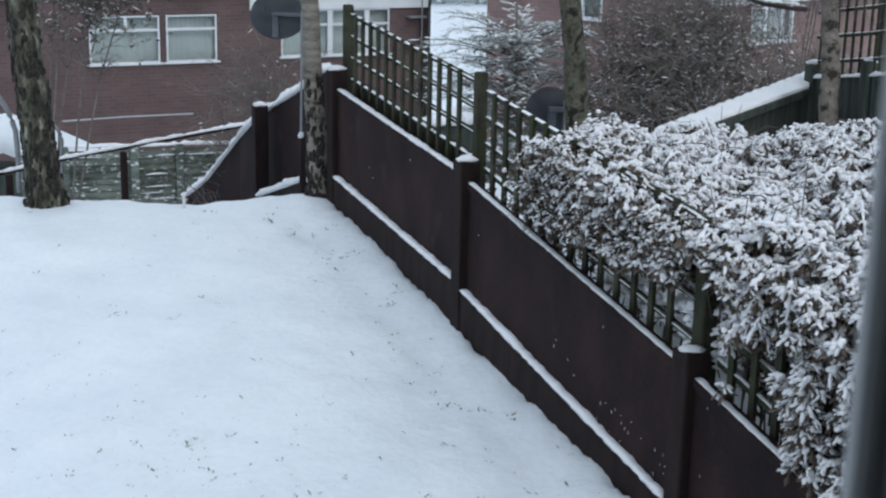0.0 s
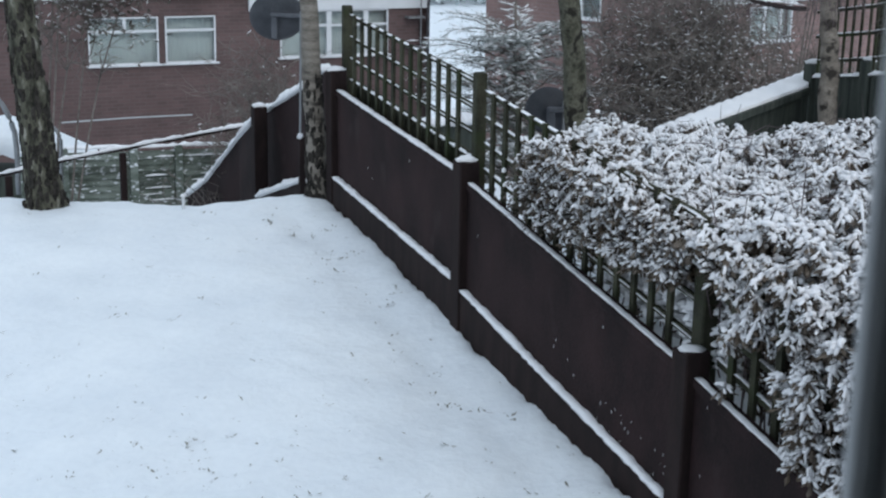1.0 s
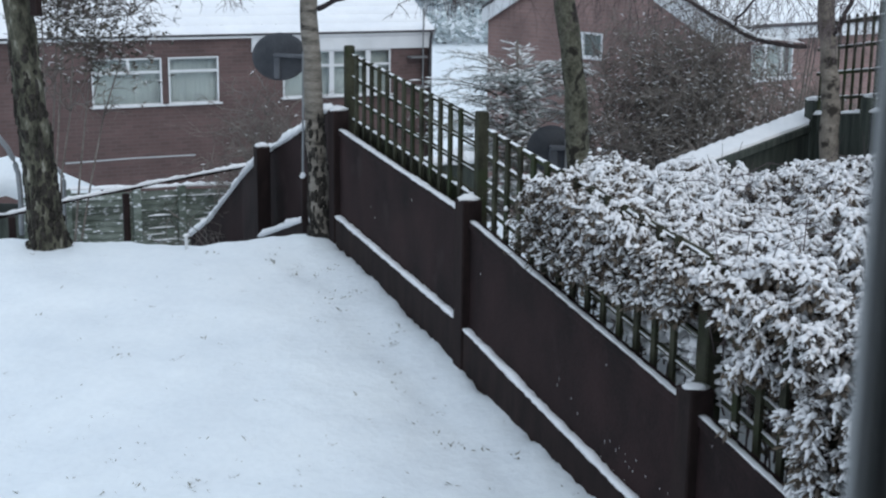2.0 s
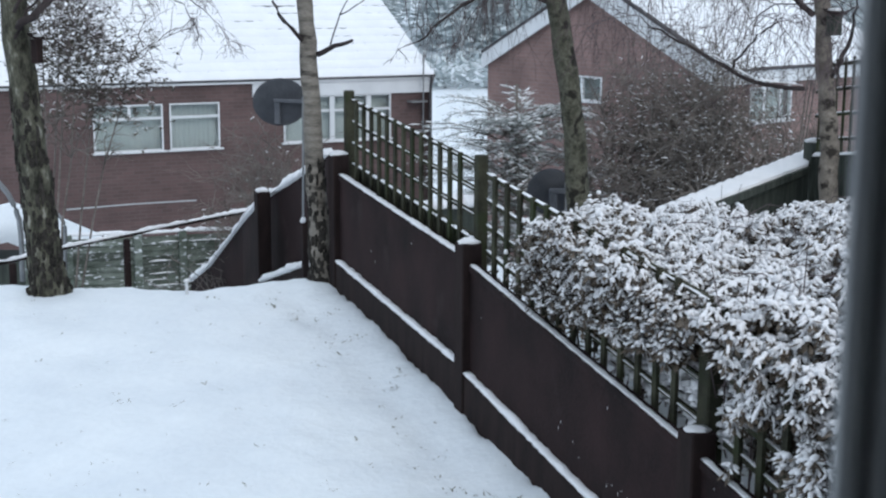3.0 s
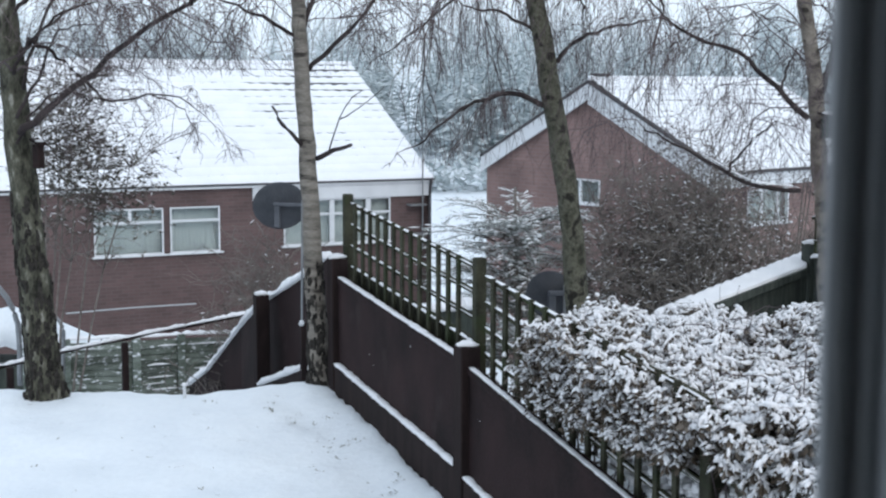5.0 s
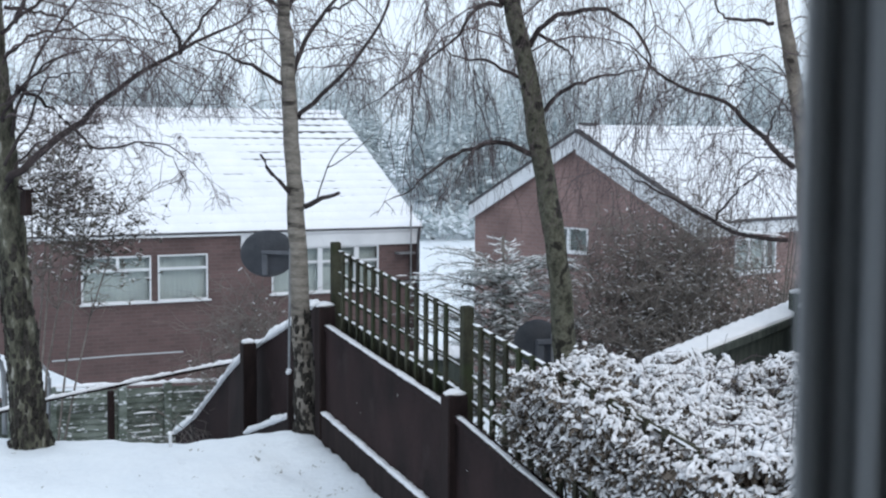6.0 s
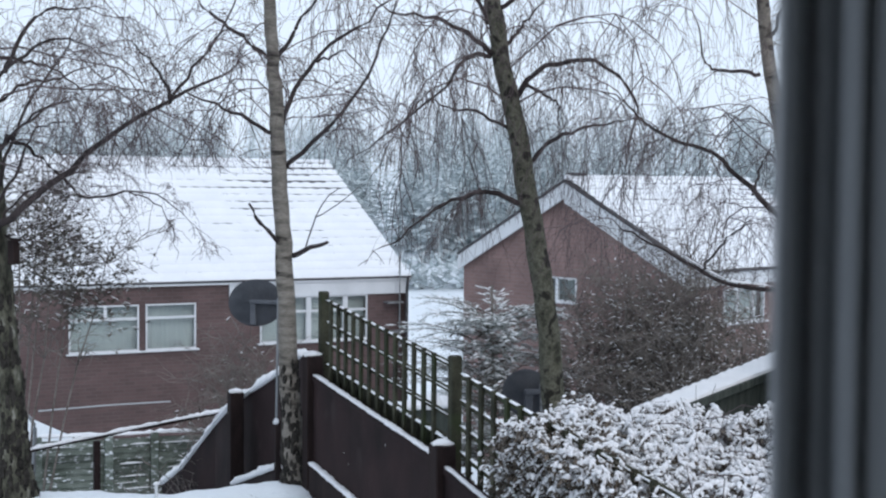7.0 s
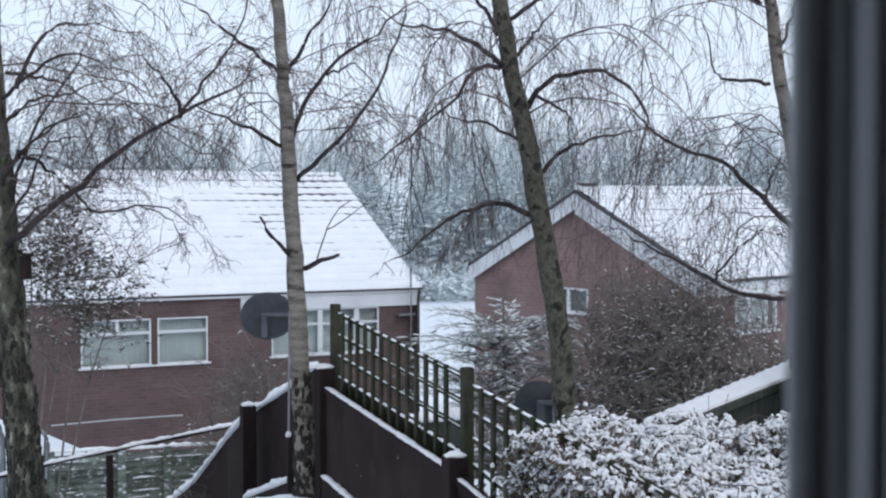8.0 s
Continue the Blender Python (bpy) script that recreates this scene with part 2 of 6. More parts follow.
class Soup:
    """Many small pieces, gathered as plain lists and made into one mesh."""

    def __init__(self):
        self.v, self.f = [], []

    def tube(self, pts, r0, r1, sides=3):
        base, n = len(self.v), len(pts)
        for i, p in enumerate(pts):
            d = pts[min(i + 1, n - 1)] - pts[max(i - 1, 0)]
            d.normalize()
            a = d.orthogonal().normalized()
            b = d.cross(a)
            r = r0 + (r1 - r0) * i / (n - 1)
            for k in range(sides):
                self.v.append(p + (a * math.cos(k * math.tau / sides) + b * math.sin(k * math.tau / sides)) * r)
        for i in range(n - 1):
            for k in range(sides):
                q, s = base + i * sides + k, base + i * sides + (k + 1) % sides
                self.f.append((q, s, s + sides, q + sides))

    def leaf(self, p, along, side, length, width):
        base = len(self.v)
        up = along.cross(side)
        self.v += [p, p + along * length * 0.5 + side * width * 0.5 + up * width * 0.15, p + along * length, p + along * length * 0.5 - side * width * 0.5 + up * width * 0.15]
        self.f += [(base, base + 1, base + 2), (base, base + 2, base + 3)]

    def lump(self, p, rx, ry, rz, rng, turn=0.0, tilt=0.0):
        """An uneven little cushion, flat below."""
        base = len(self.v)
        c, s = math.cos(turn), math.sin(turn)
        for ring, (h, w) in enumerate(((-0.25, 0.75), (0.25, 1.0), (0.78, 0.6))):
            for k in range(6):
                a = k * math.tau / 6 + ring * 0.5
                j = w * rng.uniform(0.75, 1.2)
                x, y = math.cos(a) * rx * j, math.sin(a) * ry * j
                self.v.append(p + Vector((x * c - y * s, x * s + y * c, rz * h * rng.uniform(0.8, 1.2) + tilt * x)))
        self.v.append(p + Vector((0, 0, rz)))
        for r in (0, 6):
            for k in range(6):
                self.f.append((base + r + k, base + r + (k + 1) % 6, base + r + 6 + (k + 1) % 6, base + r + 6 + k))
        for k in range(6):
            self.f.append((base + 12 + k, base + 12 + (k + 1) % 6, base + 18))
        self.f.append(tuple(base + k for k in range(5, -1, -1)))

    def plate(self, p, turn, wide, high, deep, rng):
        """An upright flake lying on a trunk that faces the way turn."""
        base = len(self.v)
        out, side = Vector((math.cos(turn), math.sin(turn), 0)), Vector((-math.sin(turn), math.cos(turn), 0))
        for lift, k in ((-0.4, 1.0), (1.0, 0.6)):
            for j in range(6):
                a = j * math.tau / 6
                w = k * rng.uniform(0.75, 1.2)
                self.v.append(p + side * math.cos(a) * wide * w + Vector((0, 0, math.sin(a) * high * w)) + out * deep * (lift - 0.5 * abs(math.cos(a)) * (1 - k * 0.5)))
        for j in range(6):
            self.f.append((base + j, base + (j + 1) % 6, base + 6 + (j + 1) % 6, base + 6 + j))
        self.f.append(tuple(base + 6 + j for j in range(6)))

    def make(self, name, mat, parent=None, label="", smooth=False, kind=""):
        me = bpy.data.meshes.new(name)
        me.from_pydata([tuple(p) for p in self.v], [], self.f)
        me.materials.append(mat)
        if smooth:
            me.polygons.foreach_set("use_smooth", [True] * len(me.polygons))
        ob = new(name, me)
        if parent:
            ob.parent = parent
        return tagged(ob, label, "", "", kind)


class SnowDabs(Soup):
    """Thousands of small snow cushions lying on leaves, open below."""

    def lump(self, p, rx, ry, rz, rng, turn=0.0, tilt=0.0):
        base = len(self.v)
        c, s = math.cos(turn), math.sin(turn)
        for ring, (h, w) in enumerate(((-0.2, 0.88), (0.5, 0.86))):
            for k in range(5):
                a = k * math.tau / 5 + ring * 0.6
                j = w * rng.uniform(0.75, 1.2)
                x, y = math.cos(a) * rx * j, math.sin(a) * ry * j
                self.v.append(p + Vector((x * c - y * s, x * s + y * c, rz * h * rng.uniform(0.8, 1.2) + tilt * x)))
        self.v.append(p + Vector((0, 0, rz)))
        for k in range(5):
            m = (k + 1) % 5
            self.f.append((base + k, base + m, base + 5 + m, base + 5 + k))
            self.f.append((base + 5 + k, base + 5 + m, base + 10))


def snow_ridge(name, a, b, width, height, parent, rng, step=0.03, side=None):
    """Snow lying along an edge from a to b: a lumpy, rounded strip."""
    a, b = Vector(a), Vector(b)
    d = b - a
    n = max(3, int(d.length / step))
    u = d.normalized()
    w = side or Vector((-u.y, u.x, 0)).normalized()
    bm = bmesh.new()
    rings = []
    for i in range(n + 1):
        c = a + d * i / n
        k = 0.75 + 0.45 * noise.noise(c * 7 + Vector((width * 50, 0, 0))) + 0.35 * noise.noise(c * 31) + rng.uniform(-0.2, 0.2)
        e = 0.35 if i in (0, n) else 1.0
        hw, h = width * 0.5 * (0.85 + 0.3 * k) * (0.8 + 0.2 * e), height * max(0.35, k) * e
        prof = ((-1, -0.12), (-0.95, 0.45), (-0.5, 0.92), (0.1, 1.0), (0.65, 0.8), (1, 0.35), (0.98, -0.12))
        rings.append([bm.verts.new(c + w * hw * x * rng.uniform(0.82, 1.15) + Vector((0, 0, h * z * rng.uniform(0.8, 1.15)))) for x, z in prof])
    for r, s in zip(rings, rings[1:]):
        for k in range(7):
            bm.faces.new((r[k], r[(k + 1) % 7], s[(k + 1) % 7], s[k]))
    bm.faces.new(rings[0][::-1])
    bm.faces.new(rings[-1])
    return part(name, bm, SNOW_CAP, parent, "uneven ridge of fresh white snow", True)


# ---- the ground: a lawn bank that rises to an edge and falls away to the lower gardens ----
def step01(t):
    t = max(0.0, min(1.0, t))
    return t * t * (3 - 2 * t)


def lerp_table(x, table):
    for (a, u), (b, v) in zip(table, table[1:]):
        if x <= b:
            return u + (v - u) * max(0.0, (x - a) / (b - a))
    return table[-1][1]


FAR_FALL = ((8.0, -2.5), (10.0, -3.2), (13.0, -4.3), (20.0, -6.0), (26.0, -7.1), (40.0, -7.2), (60.0, -6.6), (90.0, -5.6), (150.0, -3.5), (400.0, 2.0), (3000.0, 2.0))


def ground(x, y):
    lawn = -2.045 + 0.122 * (min(y, 8.6) - 6.32)
    lawn -= (0.10 - 0.07 * step01((x + 1.9) / 0.9)) * max(0.0, y - 7.5) ** 2
    if x > 0.6:
        lawn -= 0.02 * (x - 0.6)
    edge = 8.12 + 0.06 * math.sin(x * 1.7 + 0.6) + max(0.0, x + 1.6) * 0.35
    k = step01((y - edge) / 1.5)
    z = lawn * (1 - k) + lerp_table(y, FAR_FALL) * k + EYE_Z
    p = Vector((x, y, 0))
    side = (x + 0.012) * 0.9117 + (y - 6.32) * 0.4108
    if y < 8.2 and -0.30 < side < 0.3:
        z += 0.035 * step01((side + 0.30) / 0.22)
        ragged = 0.012 + 0.055 * noise.noise(p * 4) + 0.04 * noise.noise(p * 11)
        z -= 0.085 * step01((side + ragged) / 0.075)
    if y < 9.5:
        z += 0.022 * noise.noise(p * 1.1) + 0.013 * noise.noise(p * 3.5) + 0.009 * noise.noise(p * 9) + 0.006 * noise.noise(p * 17)
    else:
        z += 0.25 * noise.noise(p * 0.06) * step01((y - 30) / 30)
    return z


def spread(a, b, step, low, high, grow=1.22):
    out = list(np.arange(a, b + 1e-6, step))
    s, v = step, b
    while v < high:
        s *= grow
        v += s
        out.append(v)
    s, v = step, a
    while v > low:
        s *= grow
        v -= s
        out.insert(0, v)
    return [float(q) for q in out]


gx, gy = spread(-3.6, 1.6, 0.04, -1500, 1500), spread(2.4, 9.8, 0.04, -60, 2500, 1.18)
gv = [(x, y, ground(x, y)) for y in gy for x in gx]
gw = len(gx)
gf = [(j * gw + i, j * gw + i + 1, (j + 1) * gw + i + 1, (j + 1) * gw + i) for j in range(len(gy) - 1) for i in range(gw - 1)]
gm = bpy.data.meshes.new("ground")
gm.from_pydata(gv, [], gf)
gm.materials.append(SNOW)
gm.polygons.foreach_set("use_smooth", [True] * len(gm.polygons))
tagged(new("ground", gm), "lawn and lower gardens under fresh white snow", "ground", kind="structure")

# ---- the brown garden fence along the lawn, stepping up the slope ----
POSTS = [Vector((-0.765, 8.08)), Vector((0.004, 6.32)), Vector((0.797, 4.56)), Vector((1.59, 2.80)), Vector((2.385, 1.04))]
POST_TOP = [-1.015, -1.205, -1.52, -1.88, -2.2]
POST_FOOT = [-1.95, -2.2, -2.45, -2.7, -2.95]
#       panel top at both ends, trellis top at both ends
BAYS = [(-1.132, -1.288, -0.670, -0.828), (-1.302, -1.607, -0.856, -1.062), (-1.610, -2.00, -1.17, -1.50), (-2.06, -2.36, -1.6, -1.85)]
FENCE_RUN = (POSTS[0] - POSTS[3]).normalized()
FENCE_OUT = Vector((FENCE_RUN.y, -FENCE_RUN.x))     # away from the lawn
rng = random.Random(4)
fence = empty("garden_fence", "dark brown stained fence with green trellis, snow along its ledges", "fence")


def along(i, s, off, z):
    """A point of bay i: s from its far post (0) to its near post (1), off away from the lawn."""
    p = POSTS[i].lerp(POSTS[i + 1], s) + FENCE_OUT * off
    return (p.x, p.y, z + EYE_Z)


def sloping_board(name, i, s0, s1, off0, off1, top0, top1, deep, mat, parent, bevel=0.004, label=""):
    mix = lambda s, a, b: a + (b - a) * s
    low = [along(i, s0, off0, mix(s0, top0, top1) - deep), along(i, s1, off0, mix(s1, top0, top1) - deep), along(i, s1, off1, mix(s1, top0, top1) - deep), along(i, s0, off1, mix(s0, top0, top1) - deep)]
    high = [along(i, s0, off0, mix(s0, top0, top1)), along(i, s1, off0, mix(s1, top0, top1)), along(i, s1, off1, mix(s1, top0, top1)), along(i, s0, off1, mix(s0, top0, top1))]
    return part(name, hexa(bmesh.new(), low, high, bevel), mat, parent, label)


def fence_post(i, off, half, foot, top, mat, name="post", parent=None, slide=0.0):
    c = POSTS[i] + FENCE_OUT * off - FENCE_RUN * slide
    a, b = FENCE_RUN * half, FENCE_OUT * half
    q = lambda z: [(*(c + u), z + EYE_Z) for u in (-a - b, -a + b, a + b, a - b)]
    return part(name, hexa(bmesh.new(), q(foot), q(top), 0.006), mat, parent or fence)


for i in range(5):
    fence_post(i, 0.0, 0.05, POST_FOOT[i], POST_TOP[i], POST_WOOD)
    c = POSTS[i]
    snow = Soup()
    snow.lump(Vector((c.x, c.y, POST_TOP[i] + EYE_Z)), 0.058, 0.052, 0.028 if i < 2 else 0.012, rng, 0.4)
    snow.make("snow_cap", SNOW_CAP, fence, "small cushion of snow", True)
for i, (t0, t1, r0, r1) in enumerate(BAYS):
    e = 0.05 / 1.93
    sloping_board("panel", i, e, 1 - e, -0.012, 0.02, t0, t1, 0.54, FENCE_WOOD, fence, 0.003)
    sloping_board("top_rail", i, e, 1 - e, -0.022, 0.035, t0 + 0.012, t1 + 0.012, 0.035, FENCE_WOOD, fence)
    sloping_board("gravel_board", i, e, 1 - e, -0.040, 0.02, t0 - 0.508, t1 - 0.508, 0.46, POST_WOOD, fence)
    n0, n1 = t0 + (t1 - t0) * e, t1 - (t1 - t0) * e
    snow_ridge("snow_ridge", along(i, e, -0.002, n0 + 0.012), along(i, 1 - e, -0.002, n1 + 0.012), 0.036 if i == 0 else 0.028, 0.011 if i == 0 else 0.007, fence, rng)
    snow_ridge("snow_ridge", along(i, e, -0.027, n0 - 0.509), along(i, 1 - e, -0.027, n1 - 0.509), 0.040, 0.022, fence, rng)
    # trellis behind the panel: slats both ways on a post at each end
    trellis = new("trellis")
    trellis.parent = fence
    bars = 14
    for k in range(1, bars):
        s = 0.015 + (0.940 - 0.015) * k / bars
        top = r0 + (r1 - r0) * s
        low = t0 + (t1 - t0) * s - 0.02
        w = 0.015 / 1.93
        sloping_board("slat", i, s - w, s + w, 0.052, 0.068, top, top, top - low, TRELLIS_WOOD, trellis, 0.0)
    if i == 0:
        sloping_board("foot_board", i, 0.03, 0.97, 0.086, 0.10, t0 + 0.075, t1 + 0.085, 0.14, TRELLIS_WOOD, trellis, 0.0)
    for k in range(4):
        f = k / 3
        h0, h1 = r0 - 0.012 + (t0 + 0.085 - r0) * f, r1 - 0.012 + (t1 + 0.095 - r1) * f
        sloping_board("rail", i, 0.03, 0.97, 0.068, 0.084, h0, h1, 0.022, TRELLIS_WOOD, trellis, 0.0)
        if i < 3:
            snow_ridge("snow_ridge", along(i, 0.03, 0.070, h0 - 0.002), along(i, 0.97, 0.070, h1 - 0.002), 0.018, (0.007, 0.002, 0.002, 0.009 if i == 0 else 0.003)[k], trellis, rng, 0.04)
for i, top in ((0, -0.642), (1, -0.80), (2, -1.10), (3, -1.4)):
    fence_post(i, 0.085, 0.036 if i == 2 else 0.027, POST_FOOT[i], top, TRELLIS_WOOD, "trellis_post", None, -0.05)

soil = bmesh.new()
rows_ = []
for k in range(181):
    y = 8.1 - 5.6 * k / 180
    x = -0.012 + (6.32 - y) * 0.4506
    row = []
    for off in (-0.20, -0.13, -0.08, -0.03, 0.02):
        c = Vector((x, y)) + FENCE_OUT * off
        row.append(soil.verts.new((c.x, c.y, -2.06 + 0.122 * (y - 6.32) - 0.10 * max(0.0, y - 7.5) ** 2 + EYE_Z - 0.030 + 0.02 * noise.noise(Vector((c.x * 9, c.y * 9, 1))))))
    rows_.append(row)
for r_, s_ in zip(rows_, rows_[1:]):
    for k in range(4):
        soil.faces.new((r_[k], r_[k + 1], s_[k + 1], s_[k]))
tagged(part("bare_soil", soil, SOIL, None, "", True), "strip of bare dark soil under the fence", "soil", kind="structure")
rng_f = random.Random(12)
flecks = Soup()
for k in range(34):
    i, q = rng_f.choice((0, 1, 1, 1, 2)), rng_f.uniform(0.05, 0.95)
    low = rng_f.random() < 0.6
    if low:
        i, q = 1, rng_f.uniform(0.55, 0.98)
    t0, t1 = BAYS[i][:2]
    h = (t0 + (t1 - t0) * q) - (0.36 + 0.14 * rng_f.random() if low else 0.05 + 0.46 * rng_f.random())
    flecks.lump(Vector(along(i, q, -0.014, h)), 0.0010, 0.0010, rng_f.uniform(0.004, 0.013), rng_f)
flecks.make("snow_flecks", SNOW_CAP, fence, "flecks of snow stuck to the panels", True, "stuff")

# ---- window jamb beside the eye, and an unseen room added behind to dim it ----
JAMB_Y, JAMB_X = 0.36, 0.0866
room = dict(x0=-2.5, x1=1.5, y0=-3.0, y1=0.42, z0=EYE_Z - 1.45, z1=EYE_Z + 0.95)
jamb = empty("window_frame", "plastic window jamb, greyed in colour to look dim against the daylight", "window frame")


def jamb_profile(name, outline, mat, z0, z1):
    bm = bmesh.new()
    a = [bm.verts.new((x, y, z0)) for x, y in outline]
    b = [bm.verts.new((x, y, z1)) for x, y in outline]
    bm.faces.new(a[::-1])
    bm.faces.new(b)
    for k in range(len(a)):
        bm.faces.new((a[k], a[(k + 1) % len(a)], b[(k + 1) % len(a)], b[k]))
    bmesh.ops.recalc_face_normals(bm, faces=bm.faces)
    return part(name, bm, mat, jamb)


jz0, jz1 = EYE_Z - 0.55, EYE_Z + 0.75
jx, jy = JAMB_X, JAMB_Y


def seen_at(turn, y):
    """A profile corner at depth y on the eye's sight line, turned by so many thousandths."""
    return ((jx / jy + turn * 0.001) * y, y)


# Band widths and facet tilts are shaped to match brightness as seen from the eye.
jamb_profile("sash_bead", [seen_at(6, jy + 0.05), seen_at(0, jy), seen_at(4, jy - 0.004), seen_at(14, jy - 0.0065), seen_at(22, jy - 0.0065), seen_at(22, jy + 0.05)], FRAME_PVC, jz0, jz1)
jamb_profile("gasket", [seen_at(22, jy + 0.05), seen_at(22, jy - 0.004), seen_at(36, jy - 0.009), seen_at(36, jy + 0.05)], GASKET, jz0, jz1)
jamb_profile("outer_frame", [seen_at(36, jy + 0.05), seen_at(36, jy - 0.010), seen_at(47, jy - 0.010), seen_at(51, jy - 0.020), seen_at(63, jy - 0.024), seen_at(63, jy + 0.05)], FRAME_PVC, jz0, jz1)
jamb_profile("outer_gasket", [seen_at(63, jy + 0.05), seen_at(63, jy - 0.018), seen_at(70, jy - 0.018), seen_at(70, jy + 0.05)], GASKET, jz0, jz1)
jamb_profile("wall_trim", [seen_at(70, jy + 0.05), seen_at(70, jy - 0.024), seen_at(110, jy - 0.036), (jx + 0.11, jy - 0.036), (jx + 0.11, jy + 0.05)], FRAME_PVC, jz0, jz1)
# Unseen shell; its opening is widened to bounce more light onto the jamb.
tagged(part("wall_window", box(jx + 0.11, jy - 0.02, room["z0"], room["x1"], room["y1"], room["z1"]), PLASTER), "unseen painted wall beside the window", "wall", kind="structure")
tagged(part("wall_window_left", box(room["x0"] - 0.1, jy - 0.02, room["z0"], -2.3, room["y1"], room["z1"]), PLASTER), "unseen painted wall beside the window", "wall", kind="structure")
tagged(part("wall_below_window", box(-2.3, jy - 0.02, room["z0"], jx + 0.11, room["y1"], jz0), PLASTER), "unseen painted wall under the window", "wall", kind="structure")
tagged(part("wall_above_window", box(-2.3, jy - 0.02, jz1, jx + 0.11, room["y1"], room["z1"]), PLASTER), "unseen painted wall over the window", "wall", kind="structure")
tagged(part("wall_right", box(room["x1"], room["y0"], room["z0"], room["x1"] + 0.1, room["y1"], room["z1"]), PLASTER), "unseen painted side wall of the room", "wall", kind="structure")
tagged(part("wall_left", box(room["x0"] - 0.1, room["y0"], room["z0"], room["x0"], jy - 0.03, room["z1"]), PLASTER), "unseen painted side wall of the room", "wall", kind="structure")
tagged(part("wall_back", box(room["x0"] - 0.1, room["y0"] - 0.1, room["z0"], room["x1"] + 0.1, room["y0"], room["z1"]), PLASTER), "unseen painted back wall of the room", "wall", kind="structure")
tagged(part("ceiling", box(room["x0"] - 0.1, room["y0"] - 0.1, room["z1"], room["x1"] + 0.1, room["y1"], room["z1"] + 0.1), PLASTER), "unseen plain painted ceiling", "ceiling", kind="structure")
tagged(part("floor", box(room["x0"] - 0.1, room["y0"] - 0.1, room["z0"] - 0.1, room["x1"] + 0.1, room["y1"], room["z0"]), CARPET), "unseen brown carpeted floor", "floor", kind="structure")


tagged(part("wall_outside", box(room["x0"] - 0.1, room["y0"] - 0.1, -1.6, room["x1"] + 0.1, room["y1"], room["z0"] - 0.1), BRICK_RED), "brick footing wall under the room", "wall", kind="structure")


# ---- houses ----
def window_unit(name, x0, x1, z0, z1, lights, parent, snow_sill=True, depth=-0.03, transom=0.3, top_only=False):
    """A white casement in the wall's plane (local x, z); lights: x positions of the mullions; the wall's face is y = 0, outside is -y."""
    un = new(name)
    un.parent = parent
    w = 0.032
    part("frame", box(x0, depth, z0, x1, depth + 0.07, z0 + w, 0.006), WHITE_PVC, un)
    part("frame", box(x0, depth, z1 - w, x1, depth + 0.07, z1, 0.006), WHITE_PVC, un)
    part("jamb", box(x0, depth, z0 + w, x0 + w, depth + 0.07, z1 - w), WHITE_PVC, un)
    part("jamb", box(x1 - w, depth, z0 + w, x1, depth + 0.07, z1 - w), WHITE_PVC, un)
    zm = z1 - transom * (z1 - z0)
    bar = 0.055 if len(lights) == 2 and transom else 0.03
    for v in lights:
        part("mullion", box(v - bar, depth + 0.004, (zm if top_only else z0 + w), v + bar, depth + 0.066, z1 - w), WHITE_PVC, un)
    zt = z1 - transom * (z1 - z0)
    if transom:
        part("transom", box(x0 + w, depth + 0.006, zt - 0.025, x1 - w, depth + 0.064, zt + 0.025), WHITE_PVC, un)
    pane = part("pane", box(x0 + w, depth + 0.03, z0 + w, x1 - w, depth + 0.036, z1 - w), GLASS, un)
    pane.visible_shadow = False
    bm = bmesh.new()
    n = 60
    for k in range(n):
        a, b = x0 + (x1 - x0) * k / n, x0 + (x1 - x0) * (k + 1) / n
        ya, yb = 0.16 + 0.004 * math.sin(k * 1.1), 0.16 + 0.004 * math.sin((k + 1) * 1.1)
        bm.faces.new([bm.verts.new(p) for p in ((a, ya, z0), (b, yb, z0), (b, yb, z1), (a, ya, z1))])
    part("curtain", bm, CURTAIN, un, "pale net curtain")
    part("sill", box(x0 - 0.06, -0.09, z0 - 0.035, x1 + 0.06, 0.05, z0, 0.006), WHITE_PVC, un)
    if snow_sill:
        snow_ridge("snow_ridge", (x0 - 0.05, -0.06, z0), (x1 + 0.05, -0.06, z0), 0.06, 0.016, un, rng, 0.1)
    return un


def wall_with_openings(name, length, z0, z1, holes, mat, parent, thick=0.25):
    """A wall along local x with rectangular holes through it, in one mesh of butted blocks."""
    bm = bmesh.new()
    xs = sorted({0.0, length, *[h[0] for h in holes], *[h[1] for h in holes]})
    zs = sorted({z0, z1, *[h[2] for h in holes], *[h[3] for h in holes]})
    solid = {}
    for i, (a, b) in enumerate(zip(xs, xs[1:])):
        for j, (c, d) in enumerate(zip(zs, zs[1:])):
            mx, mz = (a + b) / 2, (c + d) / 2
            solid[i, j] = not any(h[0] < mx < h[1] and h[2] < mz < h[3] for h in holes)
    verts = {}

    def v(x, y, z):
        key = (round(x, 4), y, round(z, 4))
        if key not in verts:
            verts[key] = bm.verts.new((x, y, z))
        return verts[key]

    for (i, j), on in solid.items():
        if not on:
            continue
        a, b, c, d = xs[i], xs[i + 1], zs[j], zs[j + 1]
        bm.faces.new((v(a, 0, c), v(b, 0, c), v(b, 0, d), v(a, 0, d)))
        bm.faces.new((v(a, thick, d), v(b, thick, d), v(b, thick, c), v(a, thick, c)))
        for di, dj, q in ((-1, 0, ((a, c), (a, d))), (1, 0, ((b, d), (b, c))), (0, -1, ((b, c), (a, c))), (0, 1, ((a, d), (b, d)))):
            if not solid.get((i + di, j + dj), False):
                (p, r), (s, t) = q
                bm.faces.new((v(p, 0, r), v(s, 0, t), v(s, thick, t), v(p, thick, r)))
    return part(name, bm, mat, parent)


